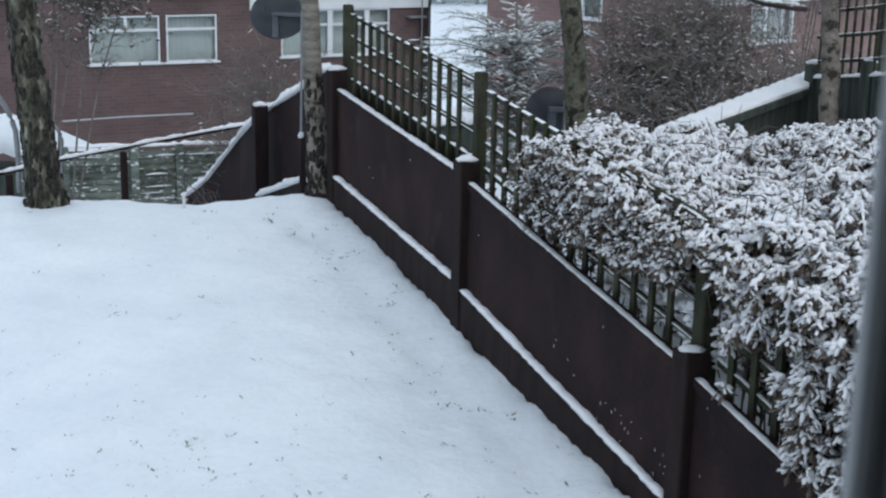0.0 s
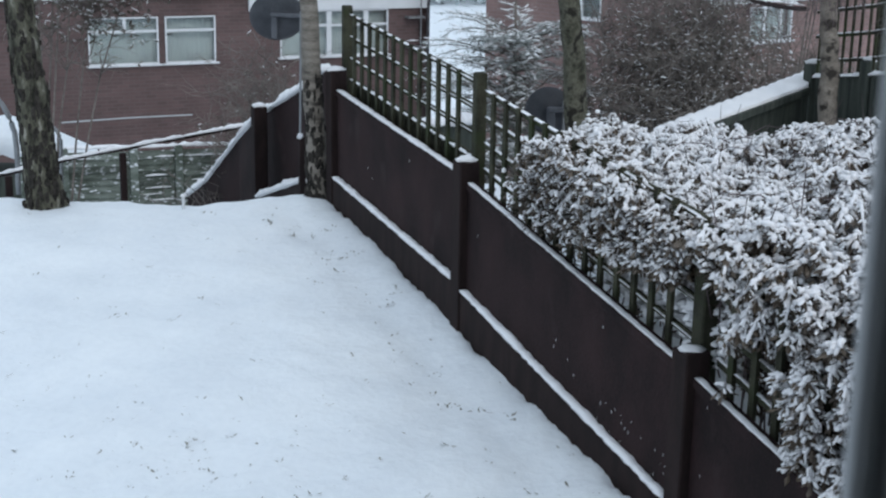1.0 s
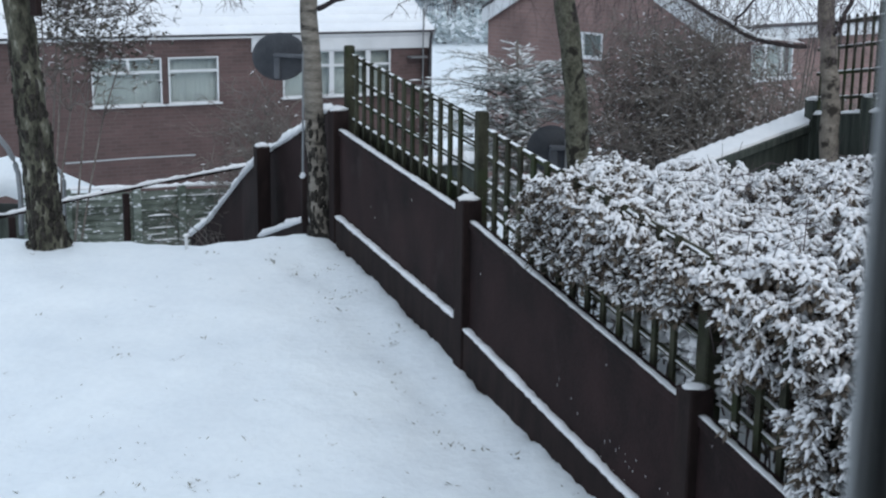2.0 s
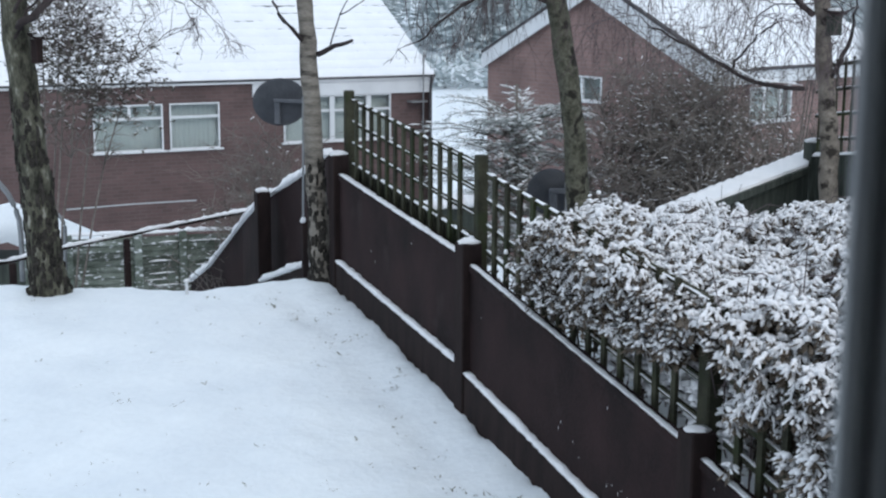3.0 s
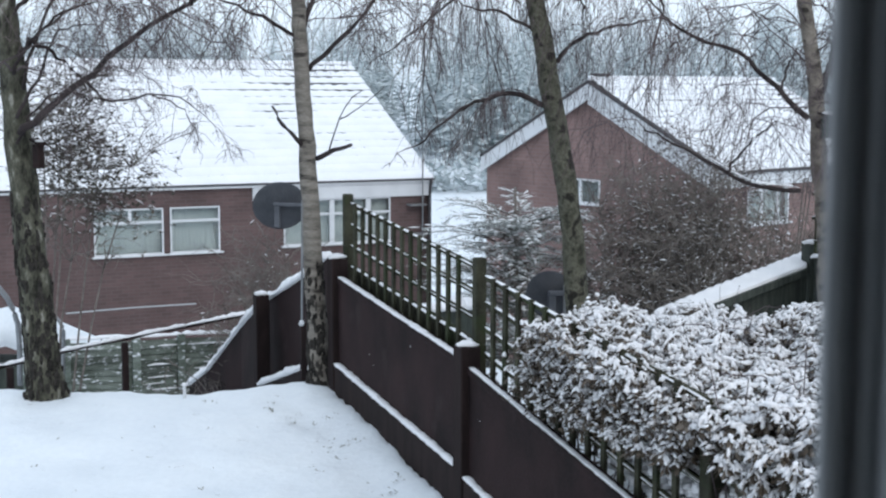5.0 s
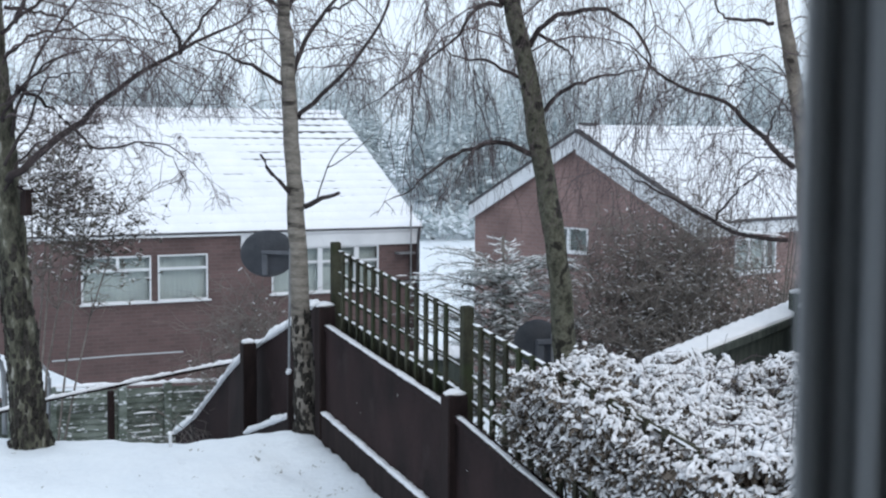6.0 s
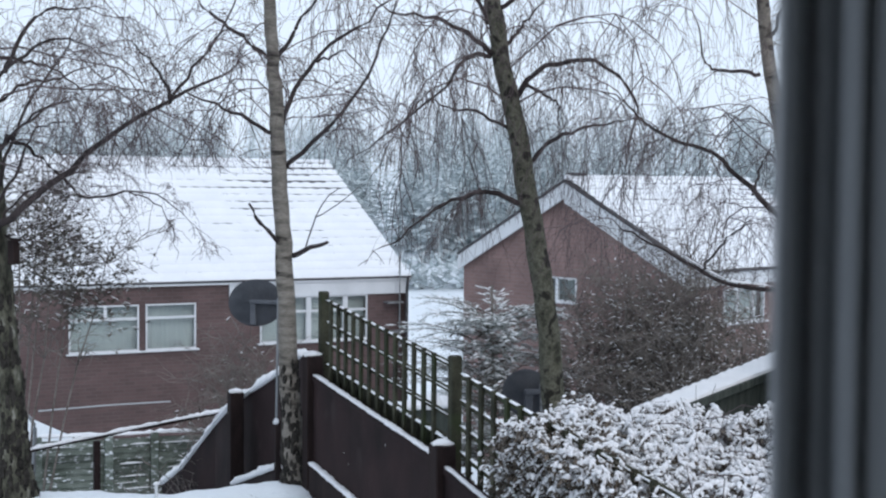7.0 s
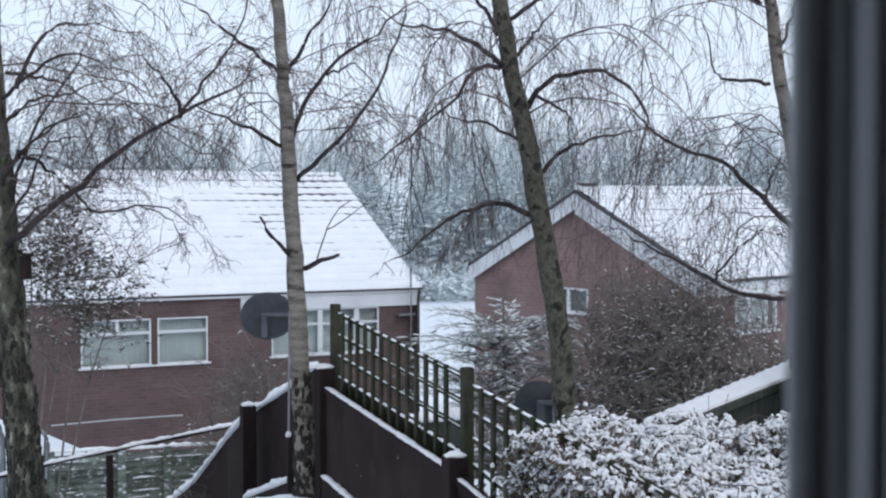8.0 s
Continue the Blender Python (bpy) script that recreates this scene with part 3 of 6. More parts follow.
def roof_slope(parent, length, run, rise, eave_z, over, back=False, courses=16, bare=0.0):
    """Tiled slope as overlapping courses under snow; local x along the eave, y up the slope's plan."""
    for k in range(courses):
        f0, f1 = k / courses, (k + 1.12) / courses if k < courses - 1 else 1.0
        y0, y1 = -over + (run + over) * f0, -over + (run + over) * f1
        zr = lambda y: eave_z + rise * y / run
        bm, tm = bmesh.new(), bmesh.new()
        n = int(length / 0.15)
        lo, hi, lo2, hi2, fr = [], [], [], [], []
        for i in range(n + 1):
            x = length * i / n
            wob = 0.012 * noise.noise(Vector((x * 2.3, k * 3.1, eave_z))) + (0.012 if i % 2 else -0.004)
            thin = step01((k / courses - 0.25) / 0.6) * (0.05 + 0.08 * noise.noise(Vector((x * 0.35, k * 0.9, 2))) + 0.05 * noise.noise(Vector((x * 4.1, k * 2.3, 8))))
            sn = (0.0600 + 0.007 * noise.noise(Vector((x * 0.9, k * 1.7, 5)))) * (1 - max(0.0, thin) - 0.09 * step01((x / length - 0.80) / 0.15) * step01((k / courses - 0.5) / 0.3))
            ya, yb = y0 + wob, y1
            if back:
                ya, yb = 2 * run - ya, 2 * run - yb
            lo.append(bm.verts.new((x, ya, zr(y0) + sn)))
            hi.append(bm.verts.new((x, yb, zr(y1) + sn * 0.53)))
            fr.append(bm.verts.new((x, ya, zr(y0) + 0.020)))
            yt = (2 * run - y0 + 0.006) if back else y0 - 0.006
            lo2.append(tm.verts.new((x, yt, zr(y0) + 0.03)))
            hi2.append(tm.verts.new((x, yt, zr(y0) - 0.005)))
        for i in range(n):
            q = [(lo[i], lo[i + 1], hi[i + 1], hi[i]), (fr[i], fr[i + 1], lo[i + 1], lo[i])]
            for face in q:
                bm.faces.new(face)
            tm.faces.new((hi2[i], hi2[i + 1], lo2[i + 1], lo2[i]))
        back_row = [tm.verts.new((v.co.x, v.co.y + (-1 if back else 1) * (y1 - y0), v.co.z + rise / run * (y1 - y0) - 0.0)) for v in lo2]
        for i in range(n):
            tm.faces.new((lo2[i], lo2[i + 1], back_row[i + 1], back_row[i]))
        tile = part("tile_course", tm, TILE_DARK, parent)
        part("snow_layer", bm, ROOF_SNOW, tile, "", True)


def house(name, label, at, turn, length, width, eave, ridge, floor_z, brick, holes, overhang):
    """A gabled house; local x runs along the eave that faces the garden, y into the house; heights from the house's foot."""
    h = empty(name, label, "house", at, turn)
    front = wall_with_openings("wall", length, floor_z, eave, [q[:4] for q in holes.get("front", [])], brick, h)
    for q in holes.get("front", []):
        window_unit("window", q[0], q[1], q[2], q[3], q[4], h, transom=q[5] if len(q) > 5 else 0.3, top_only=len(q[4]) == 1)
    for end, key in ((0.0, "left"), (length, "right")):
        t = 0.25 if end == 0.0 else -0.25
        for q in holes.get(key, []):
            pieces = wall_with_openings("gable_wall", width, floor_z, eave - 0.02, [(width + q[0], width + q[1], q[2], q[3])], brick, h)
            pieces.matrix_local = pose(0, width, 0, 0, 0, -90)
        cut = eave - 0.02 if holes.get(key) else floor_z
        bm = bmesh.new()
        w = width
        prof = [(0, cut), (w, cut), (w, eave), (w / 2, ridge - 0.1), (0, eave)]
        a = [bm.verts.new((end, y, z)) for y, z in prof]
        b = [bm.verts.new((end + t, y, z)) for y, z in prof]
        bm.faces.new(a)
        bm.faces.new(b[::-1])
        for k in range(5):
            bm.faces.new((a[k], b[k], b[(k + 1) % 5], a[(k + 1) % 5]))
        bmesh.ops.recalc_face_normals(bm, faces=bm.faces)
        gable = part("gable_wall", bm, brick, h)
        for q in holes.get(key, []):
            un = window_unit("window", q[0], q[1], q[2], q[3], q[4], h, transom=0.0, depth=-0.02)
            un.matrix_local = pose(0, 0, 0, 0, 0, -90)
    part("wall", box(0.25, width - 0.25, floor_z, length - 0.25, width, eave), brick, h)
    roof = new("roof")
    roof.parent = h
    rl = length + 2 * overhang
    roof.matrix_local = pose(-overhang, 0, 0)
    roof_slope(roof, rl, width / 2, ridge - eave, eave, 0.10, False)
    roof_slope(roof, rl, width / 2, ridge - eave, eave, 0.10, True)
    bm = bmesh.new()
    n = int(rl / 0.4)
    tube(bm, [Vector((rl * i / n, width / 2, ridge + 0.02 + 0.012 * noise.noise(Vector((i * 1.3, 0, 2))))) for i in range(n + 1)], [0.07] * (n + 1), 8)
    part("ridge_snow", bm, ROOF_SNOW, roof, "", True)
    return h


HOUSE_FOOT = -7.0
house_1 = house("brick_house", "dark red brick house with snow-covered tiled roof", (-16.37, 22.72, EYE_Z + HOUSE_FOOT), 90 - 62.6, 17.54, 9.4, 4.97, 7.52, -1.5, BRICK_DARK,
                {"front": [(10.02, 11.44, 3.55, 4.50, [10.75], 0.3), (11.58, 12.64, 3.55, 4.50, [], 0.3), (14.05, 16.55, 3.58, 4.56, [15.16, 16.02], 0.33)]}, 0.05)
part("fascia", box(-0.05, -0.10, 4.862, 17.58, -0.07, 4.925), WHITE_PVC, house_1, "white board under the gutter")
part("white_boarding", box(13.36, -0.06, 4.565, 17.54, -0.004, 4.86), WHITE_PVC, house_1, "white boarding over the window")
bm = bmesh.new()
tube(bm, [Vector((-0.05 + 1.763 * i, -0.125, 4.935)) for i in range(11)], [0.022] * 11, 8)
part("gutter", bm, TILE_DARK, house_1)
bm = bmesh.new()
tube(bm, [Vector((17.5, -0.13, 4.90)), Vector((17.5, -0.07, 4.62)), Vector((17.5, -0.07, 2.0)), Vector((17.5, -0.07, -1.5))], [0.035] * 4, 8)
part("downpipe", bm, TILE_DARK, house_1)

aerial = bmesh.new()
tube(aerial, [Vector((17.25, -0.22, 3.4)), Vector((17.25, -0.22, 5.45))], [0.018] * 2, 6)
part("aerial_pole", aerial, METAL, house_1, "thin metal aerial pole")
for bz in (3.7, 4.35):
    part("pole_bracket", box(16.95, -0.24, bz, 17.35, -0.004, bz + 0.04), METAL, house_1)

house_2 = house("brick_house", "red brick house with white bargeboards and snowy roof", (4.39, 24.10, EYE_Z + HOUSE_FOOT), 41.8, 5.6, 5.93, 5.54, 7.12, -1.5, BRICK_RED,
                {"front": [(0.89, 2.13, 4.53, 5.16, [1.31, 1.79], 0.0)], "left": [(-3.53, -2.74, 4.76, 5.23, [-3.26])]}, 0.10)
for y0, deep in ((-0.12, 0.34), (5.97, 0.24)):
    y1, e, r = 2.965, 5.54 - 0.06, 7.00
    lowq = [(-0.14, y0, e - deep), (-0.10, y0, e - deep), (-0.10, y0, e + 0.06), (-0.14, y0, e + 0.06)]
    highq = [(-0.14, y1, r - deep), (-0.10, y1, r - deep), (-0.10, y1, r + 0.06), (-0.14, y1, r + 0.06)]
    part("bargeboard", hexa(bmesh.new(), lowq, highq), WHITE_PVC, house_2, "white painted bargeboard")
    low2 = [(-0.16, y0, e + 0.06), (-0.06, y0, e + 0.06), (-0.06, y0, e + 0.12), (-0.16, y0, e + 0.12)]
    high2 = [(-0.16, y1, r + 0.06), (-0.06, y1, r + 0.06), (-0.06, y1, r + 0.12), (-0.16, y1, r + 0.12)]
    part("verge", hexa(bmesh.new(), low2, high2), TILE_DARK, house_2, "dark tiled verge")
part("white_boarding", box(0.0, -0.10, 5.235, 5.6, -0.004, 5.47), WHITE_PVC, house_2, "pale boarding under the eave")
bm = bmesh.new()
tube(bm, [Vector((-0.08 + 0.576 * i, -0.15, 5.50)) for i in range(11)], [0.03] * 11, 8)
part("gutter", bm, TILE_DARK, house_2)
part("ridge_tile", box(-0.02, 2.86, 7.19, 0.38, 3.06, 7.25, 0.02), TILE_DARK, house_2, "dark bare ridge tile")


# ---- birches ----
def vecs(pts):
    return [Vector(p) for p in pts]


def resample(pts, n, rng, wob):
    """A smooth, slightly crooked line through the points."""
    out = []
    m = len(pts) - 1
    for i in range(n + 1):
        t = i / n * m
        k = min(int(t), m - 1)
        u = t - k
        p0, p1, p2, p3 = pts[max(k - 1, 0)], pts[k], pts[k + 1], pts[min(k + 2, m)]
        q = 0.5 * ((2 * p1) + (p2 - p0) * u + (2 * p0 - 5 * p1 + 4 * p2 - p3) * u * u + (3 * p1 - p0 - 3 * p2 + p3) * u ** 3)
        if 0 < i < n:
            q = q + Vector((rng.uniform(-wob, wob), rng.uniform(-wob, wob), rng.uniform(-wob, wob)))
        out.append(q)
    return out


def twig(soup, p, d, length, r, depth, rng, droop, spread=0.9, low=-99.0):
    n = 6 if depth else 5
    pts, q, d = [p], p, d.normalized()
    for i in range(n):
        d = (d + Vector((rng.uniform(-0.42, 0.42), rng.uniform(-0.42, 0.42), rng.uniform(-0.38, 0.38) - droop * (0.35 + i * 0.2)))).normalized()
        q = q + d * length / n
        if q.z < low:
            break
        pts.append(q)
        if depth and i >= 1:
            for _ in range(rng.choice((1, 2)) if depth == 2 else rng.choice((0, 1, 1, 2))):
                side = Vector((rng.uniform(-1, 1), rng.uniform(-1, 1), rng.uniform(-0.5, 0.8) - droop)).normalized()
                twig(soup, q, d * (1 - spread * 0.5) + side * spread, length * rng.uniform(0.35, 0.7), r * 0.6, depth - 1, rng, droop * 1.3 + 0.05, spread, low)
    if len(pts) < 2:
        return
    soup.tube(pts, max(r, 0.0014), max(r * 0.45, 0.0009), 3)


def hanging_strand(soup, p, rng, low, fork=2):
    """A long thin shoot that leaves its limb sideways and hangs down in slow waves."""
    a = rng.uniform(0, math.tau)
    d = Vector((math.cos(a), math.sin(a), rng.uniform(-0.4, 0.5))) * 0.8
    step = rng.uniform(0.05, 0.10)
    pts = [p]
    for i in range(9):
        d = (d + Vector((rng.gauss(0, 0.20), rng.gauss(0, 0.20), -0.33))).normalized()
        p = p + d * step
        if p.z < low:
            break
        pts.append(p)
        if fork and i > 1 and rng.random() < 0.22:
            hanging_strand(soup, p, rng, low, fork - 1)
    if len(pts) > 1:
        soup.tube(pts, 0.0015, 0.0009, 3)


def birch(label, trunk, r0, r1, limbs, seed, shoots, droop=0.22, crown_from=0.0, stubs=(), bark=None, low=1.2, rough_to=0.0, rough_n=0, strands=0):
    rng = random.Random(seed)
    tree = empty("birch_tree", label, "tree", group="birches at the lawn's end")
    pts = resample(vecs(trunk), 30, rng, 0.008)
    foot = pts[0].z
    pts[0] = pts[0] - Vector((0, 0, 0.45))
    bm = bmesh.new()
    radii = []
    for i, p in enumerate(pts):
        t = i / 30
        flare = 0.35 * max(0.0, 1 - (p.z - foot) / 0.35) ** 2
        radii.append((r0 + (r1 - r0) * t) * (1 + flare) * (1 + 0.06 * noise.noise(p * 5)))
    tube(bm, pts, radii, 12)
    for v in bm.verts:
        v.co += Vector((noise.noise(v.co * 14), noise.noise(v.co * 14 + Vector((9, 0, 0))), 0)) * 0.008
    part("trunk", bm, bark or BARK, tree, "", True)
    if rough_to:
        # cracked plates of old bark round the foot, thinning out upwards
        plates = Soup()
        for k in range(rough_n):
            h = rough_to * rng.random() ** 1.6 - 0.05
            i = min(range(len(pts)), key=lambda j: abs(pts[j].z - foot - h))
            j = min(i + 1, 29) if pts[i].z < foot + h else max(i - 1, 0)
            f = (foot + h - pts[i].z) / ((pts[j].z - pts[i].z) or 1)
            c, r = pts[i].lerp(pts[j], f), radii[i] + (radii[j] - radii[i]) * f
            a = rng.uniform(0, math.tau)
            plates.plate(c + Vector((math.cos(a), math.sin(a), 0)) * r * 0.97, a, rng.uniform(0.008, 0.022), rng.uniform(0.018, 0.055), rng.uniform(0.006, 0.014), rng)
        plates.make("rough_bark", BARK_OLD, tree, "dark cracked bark round the foot", kind="stuff")
    twigs, lines = Soup(), []
    for line, lr, *own in limbs:
        lo, twiggy = own[0] if own else low, own[1] if len(own) > 1 else 1.0
        lp = resample(vecs(line), 14, rng, 0.012)
        lines.append((lp, lo))
        bm = bmesh.new()
        tube(bm, lp, [lr * (1 - 0.72 * i / 14) for i in range(15)], 6)
        part("limb", bm, LIMB, tree, "", True)
        total = sum((b - a).length for a, b in zip(lp, lp[1:]))
        for k in range(int(shoots * twiggy * total)):
            i = rng.randrange(2, 14)
            d = (lp[i] - lp[i - 1]).normalized()
            side = Vector((rng.uniform(-1, 1), rng.uniform(-1, 1), rng.uniform(-0.6, 1.0)))
            twig(twigs, lp[i], d * 0.5 + side * 0.8, rng.uniform(0.2, 0.6) * twiggy, max(0.0025, lr * rng.uniform(0.16, 0.27)) * (1 - 0.5 * i / 14), rng.choice((1, 2, 2)), rng, droop, 0.9, lo)
        twig(twigs, lp[-1], lp[-1] - lp[-2], 0.5 * twiggy, lr * 0.28, 2, rng, droop, 0.9, lo)
    for line, lr in stubs:
        lp = resample(vecs(line), 6, rng, 0.01)
        bm = bmesh.new()
        tube(bm, lp, [lr * (1 - 0.45 * i / 6) for i in range(7)], 6)
        part("broken_limb", bm, LIMB, tree, "", True)
    # upper crown: limbs that leave the trunk above the eye, with long hanging shoots
    for k in range(12):
        i = rng.randrange(17, 30)
        a = rng.uniform(0, math.tau)
        d = Vector((math.cos(a), math.sin(a), rng.uniform(0.3, 1.0)))
        if pts[i].z < crown_from:
            continue
        twig(twigs, pts[i], d, rng.uniform(0.7, 1.5), radii[i] * 0.13, 2, rng, droop * 1.3, 0.9, low)
    for k in range(strands):
        lp, lo = rng.choice(lines)
        p = lp[rng.randrange(5, 15)]
        if p.z < 2.75 and rng.random() < 0.75:
            continue
        hanging_strand(twigs, p, rng, lo)
    twigs.make("twig_spray", TWIG, tree, "fine bare hanging twigs", kind="stuff")
    return tree


birch("mature birch with dark mossy bark at the snowy lawn's edge", [(-2.52, 8.07, 0.14), (-2.54, 8.06, 0.47), (-2.57, 8.05, 0.92), (-2.60, 8.04, 1.26), (-2.63, 8.03, 1.69), (-2.65, 8.02, 2.09), (-2.67, 8.02, 2.44), (-2.69, 8.01, 2.83), (-2.71, 8.00, 3.47)], 0.105, 0.055, [
    ([(-2.57, 7.89, 1.76), (-2.44, 7.87, 1.86), (-2.19, 7.88, 2.07), (-1.90, 7.90, 2.32), (-1.58, 7.90, 2.50), (-1.28, 7.90, 2.65)], 0.026, 2.08, 0.75),
    ([(-1.56, 7.85, 2.49), (-1.58, 7.77, 2.62), (-1.66, 7.69, 2.74), (-1.75, 7.60, 2.82)], 0.013),
    ([(-1.57, 7.89, 2.50), (-1.41, 7.88, 2.73), (-1.24, 7.85, 2.95), (-1.17, 7.81, 3.20)], 0.012),
    ([(-2.52, 7.91, 2.66), (-2.45, 8.03, 2.90), (-2.33, 8.17, 3.05), (-2.14, 8.33, 3.08)], 0.016),
    ([(-2.52, 7.91, 2.30), (-2.41, 8.08, 2.21), (-2.29, 8.25, 2.08), (-2.20, 8.42, 2.12)], 0.014),
    ([(-2.19, 7.90, 2.07), (-2.06, 7.89, 1.95), (-1.89, 7.88, 1.97), (-1.67, 7.88, 1.98), (-1.50, 7.86, 1.87)], 0.010, 1.6, 0.55),
    ([(-2.60, 7.90, 2.10), (-2.45, 7.80, 2.30), (-2.25, 7.75, 2.45), (-2.05, 7.70, 2.50)], 0.012, 1.85, 1.35),
    ([(-2.60, 7.90, 2.60), (-2.40, 7.85, 2.75), (-2.20, 7.80, 2.85), (-2.00, 7.80, 2.80)], 0.013, 1.9, 1.35),
    ([(-2.60, 7.90, 1.70), (-2.50, 7.95, 1.90), (-2.35, 8.00, 2.00), (-2.20, 8.05, 1.95)], 0.010, 1.5),
    ([(-1.80, 7.88, 1.98), (-1.64, 7.90, 1.90), (-1.56, 7.91, 1.76), (-1.53, 7.92, 1.62)], 0.005, 1.55, 0.5),
    ([(-2.55, 7.90, 2.01), (-2.45, 8.00, 2.44), (-2.25, 8.13, 2.78), (-2.21, 8.21, 2.92)], 0.012),
    ([(-2.58, 7.89, 2.20), (-2.49, 8.02, 2.32), (-2.36, 8.16, 2.48), (-2.20, 8.31, 2.57)], 0.013, 1.7),
    ([(-2.58, 7.89, 2.46), (-2.44, 7.97, 2.60), (-2.27, 8.05, 2.64), (-2.12, 8.13, 2.71)], 0.013, 1.7),
    ([(-2.59, 7.89, 1.85), (-2.44, 7.86, 2.11), (-2.33, 7.83, 2.33), (-2.16, 7.81, 2.38)], 0.012, 1.6),
    ([(-2.57, 7.89, 2.75), (-2.45, 8.11, 2.74), (-2.31, 8.32, 2.69), (-2.19, 8.52, 2.54)], 0.012, 1.7),
], 11, 8, droop=0.14, strands=40, bark=BARK_DARK, crown_from=1.5, low=2.08, rough_to=1.3, rough_n=520)

birch("slender birch with pale peeling bark beside the fence post", [(-0.89, 8.20, 0.23), (-0.90, 8.20, 0.64), (-0.93, 8.20, 1.15), (-0.95, 8.19, 1.60), (-0.97, 8.19, 2.00), (-0.99, 8.19, 2.37), (-1.01, 8.19, 2.66), (-1.04, 8.18, 2.99), (-1.07, 8.18, 3.63)], 0.061, 0.034, [
    ([(-1.00, 8.19, 2.32), (-1.15, 8.09, 2.41), (-1.33, 7.97, 2.49), (-1.50, 7.86, 2.55)], 0.014),
    ([(-1.03, 8.19, 2.76), (-1.20, 8.25, 2.90), (-1.38, 8.30, 3.04), (-1.56, 8.36, 3.19)], 0.018),
    ([(-0.95, 8.20, 2.12), (-0.75, 8.13, 2.31), (-0.55, 8.06, 2.52), (-0.38, 7.98, 2.81), (-0.28, 7.89, 3.06)], 0.016),
    ([(-0.97, 8.19, 2.37), (-0.87, 8.24, 2.63), (-0.74, 8.29, 2.82), (-0.50, 8.35, 3.00), (-0.30, 8.39, 3.19)], 0.018),
    ([(-0.99, 8.19, 2.78), (-0.88, 8.38, 3.01), (-0.76, 8.57, 3.25)], 0.017),
    ([(-0.76, 8.16, 2.76), (-0.65, 8.11, 2.79), (-0.55, 8.05, 2.80), (-0.38, 7.99, 2.52)], 0.008),
], 23, 5, droop=0.18, strands=20, crown_from=1.9, low=2.1, stubs=[
    ([(-0.98, 8.14, 1.69), (-1.05, 8.08, 1.79), (-1.08, 8.03, 1.82), (-1.10, 7.97, 1.86), (-1.12, 7.92, 1.92)], 0.014), ([(-0.89, 8.15, 1.61), (-0.78, 8.06, 1.66), (-0.67, 7.97, 1.70)], 0.017), ([(-0.82, 8.16, 1.65), (-0.78, 8.20, 1.79), (-0.73, 8.23, 1.91), (-0.63, 8.28, 2.01)], 0.005), ([(-0.76, 8.16, 1.84), (-0.62, 8.23, 1.92), (-0.49, 8.29, 2.04)], 0.004)], rough_to=0.8, rough_n=300)

birch("leaning birch with grey bark behind the snowy hedge", [(0.81, 9.36, 0.01), (0.77, 9.37, 0.52), (0.73, 9.37, 0.99), (0.67, 9.38, 1.45), (0.58, 9.38, 1.95), (0.47, 9.39, 2.53), (0.39, 9.39, 2.91), (0.32, 9.39, 3.30), (0.22, 9.40, 3.90), (0.04, 9.40, 4.81)], 0.088, 0.045, [
    ([(0.33, 9.39, 2.93), (0.12, 9.27, 3.08), (-0.10, 9.13, 3.14), (-0.36, 8.99, 3.16)], 0.020, 2.55),
    ([(0.31, 9.39, 2.91), (0.16, 9.27, 2.90), (0.03, 9.15, 2.71), (-0.17, 9.02, 2.54), (-0.48, 8.89, 2.27)], 0.017, 2.15),
    ([(0.43, 9.39, 2.43), (0.25, 9.46, 2.53), (0.05, 9.53, 2.57), (-0.09, 9.60, 2.64)], 0.013, 2.2),
    ([(0.53, 9.39, 1.91), (0.33, 9.29, 1.99), (0.06, 9.20, 1.93), (-0.13, 9.10, 1.82), (-0.33, 8.99, 1.65)], 0.021, 1.5),
    ([(0.50, 9.39, 2.64), (0.61, 9.32, 2.80), (0.81, 9.24, 2.87), (1.03, 9.16, 2.85), (1.21, 9.08, 2.67), (1.27, 9.01, 2.52)], 0.022),
    ([(0.59, 9.38, 2.19), (0.72, 9.31, 2.33), (0.92, 9.22, 2.42), (1.18, 9.12, 2.47)], 0.019),
    ([(0.43, 9.39, 3.00), (0.55, 9.48, 3.15), (0.69, 9.57, 3.32)], 0.016),
    ([(0.55, 9.38, 2.72), (0.72, 9.54, 2.66), (0.81, 9.70, 2.59), (0.81, 9.87, 2.50)], 0.013),
    ([(0.30, 9.40, 3.14), (0.16, 9.45, 3.38), (-0.03, 9.50, 3.58)], 0.018),
    ([(0.36, 9.39, 3.22), (0.65, 9.28, 3.40), (1.02, 9.14, 3.49)], 0.018),
], 37, 10, droop=0.36, crown_from=1.6, bark=BARK_GREY, strands=110)

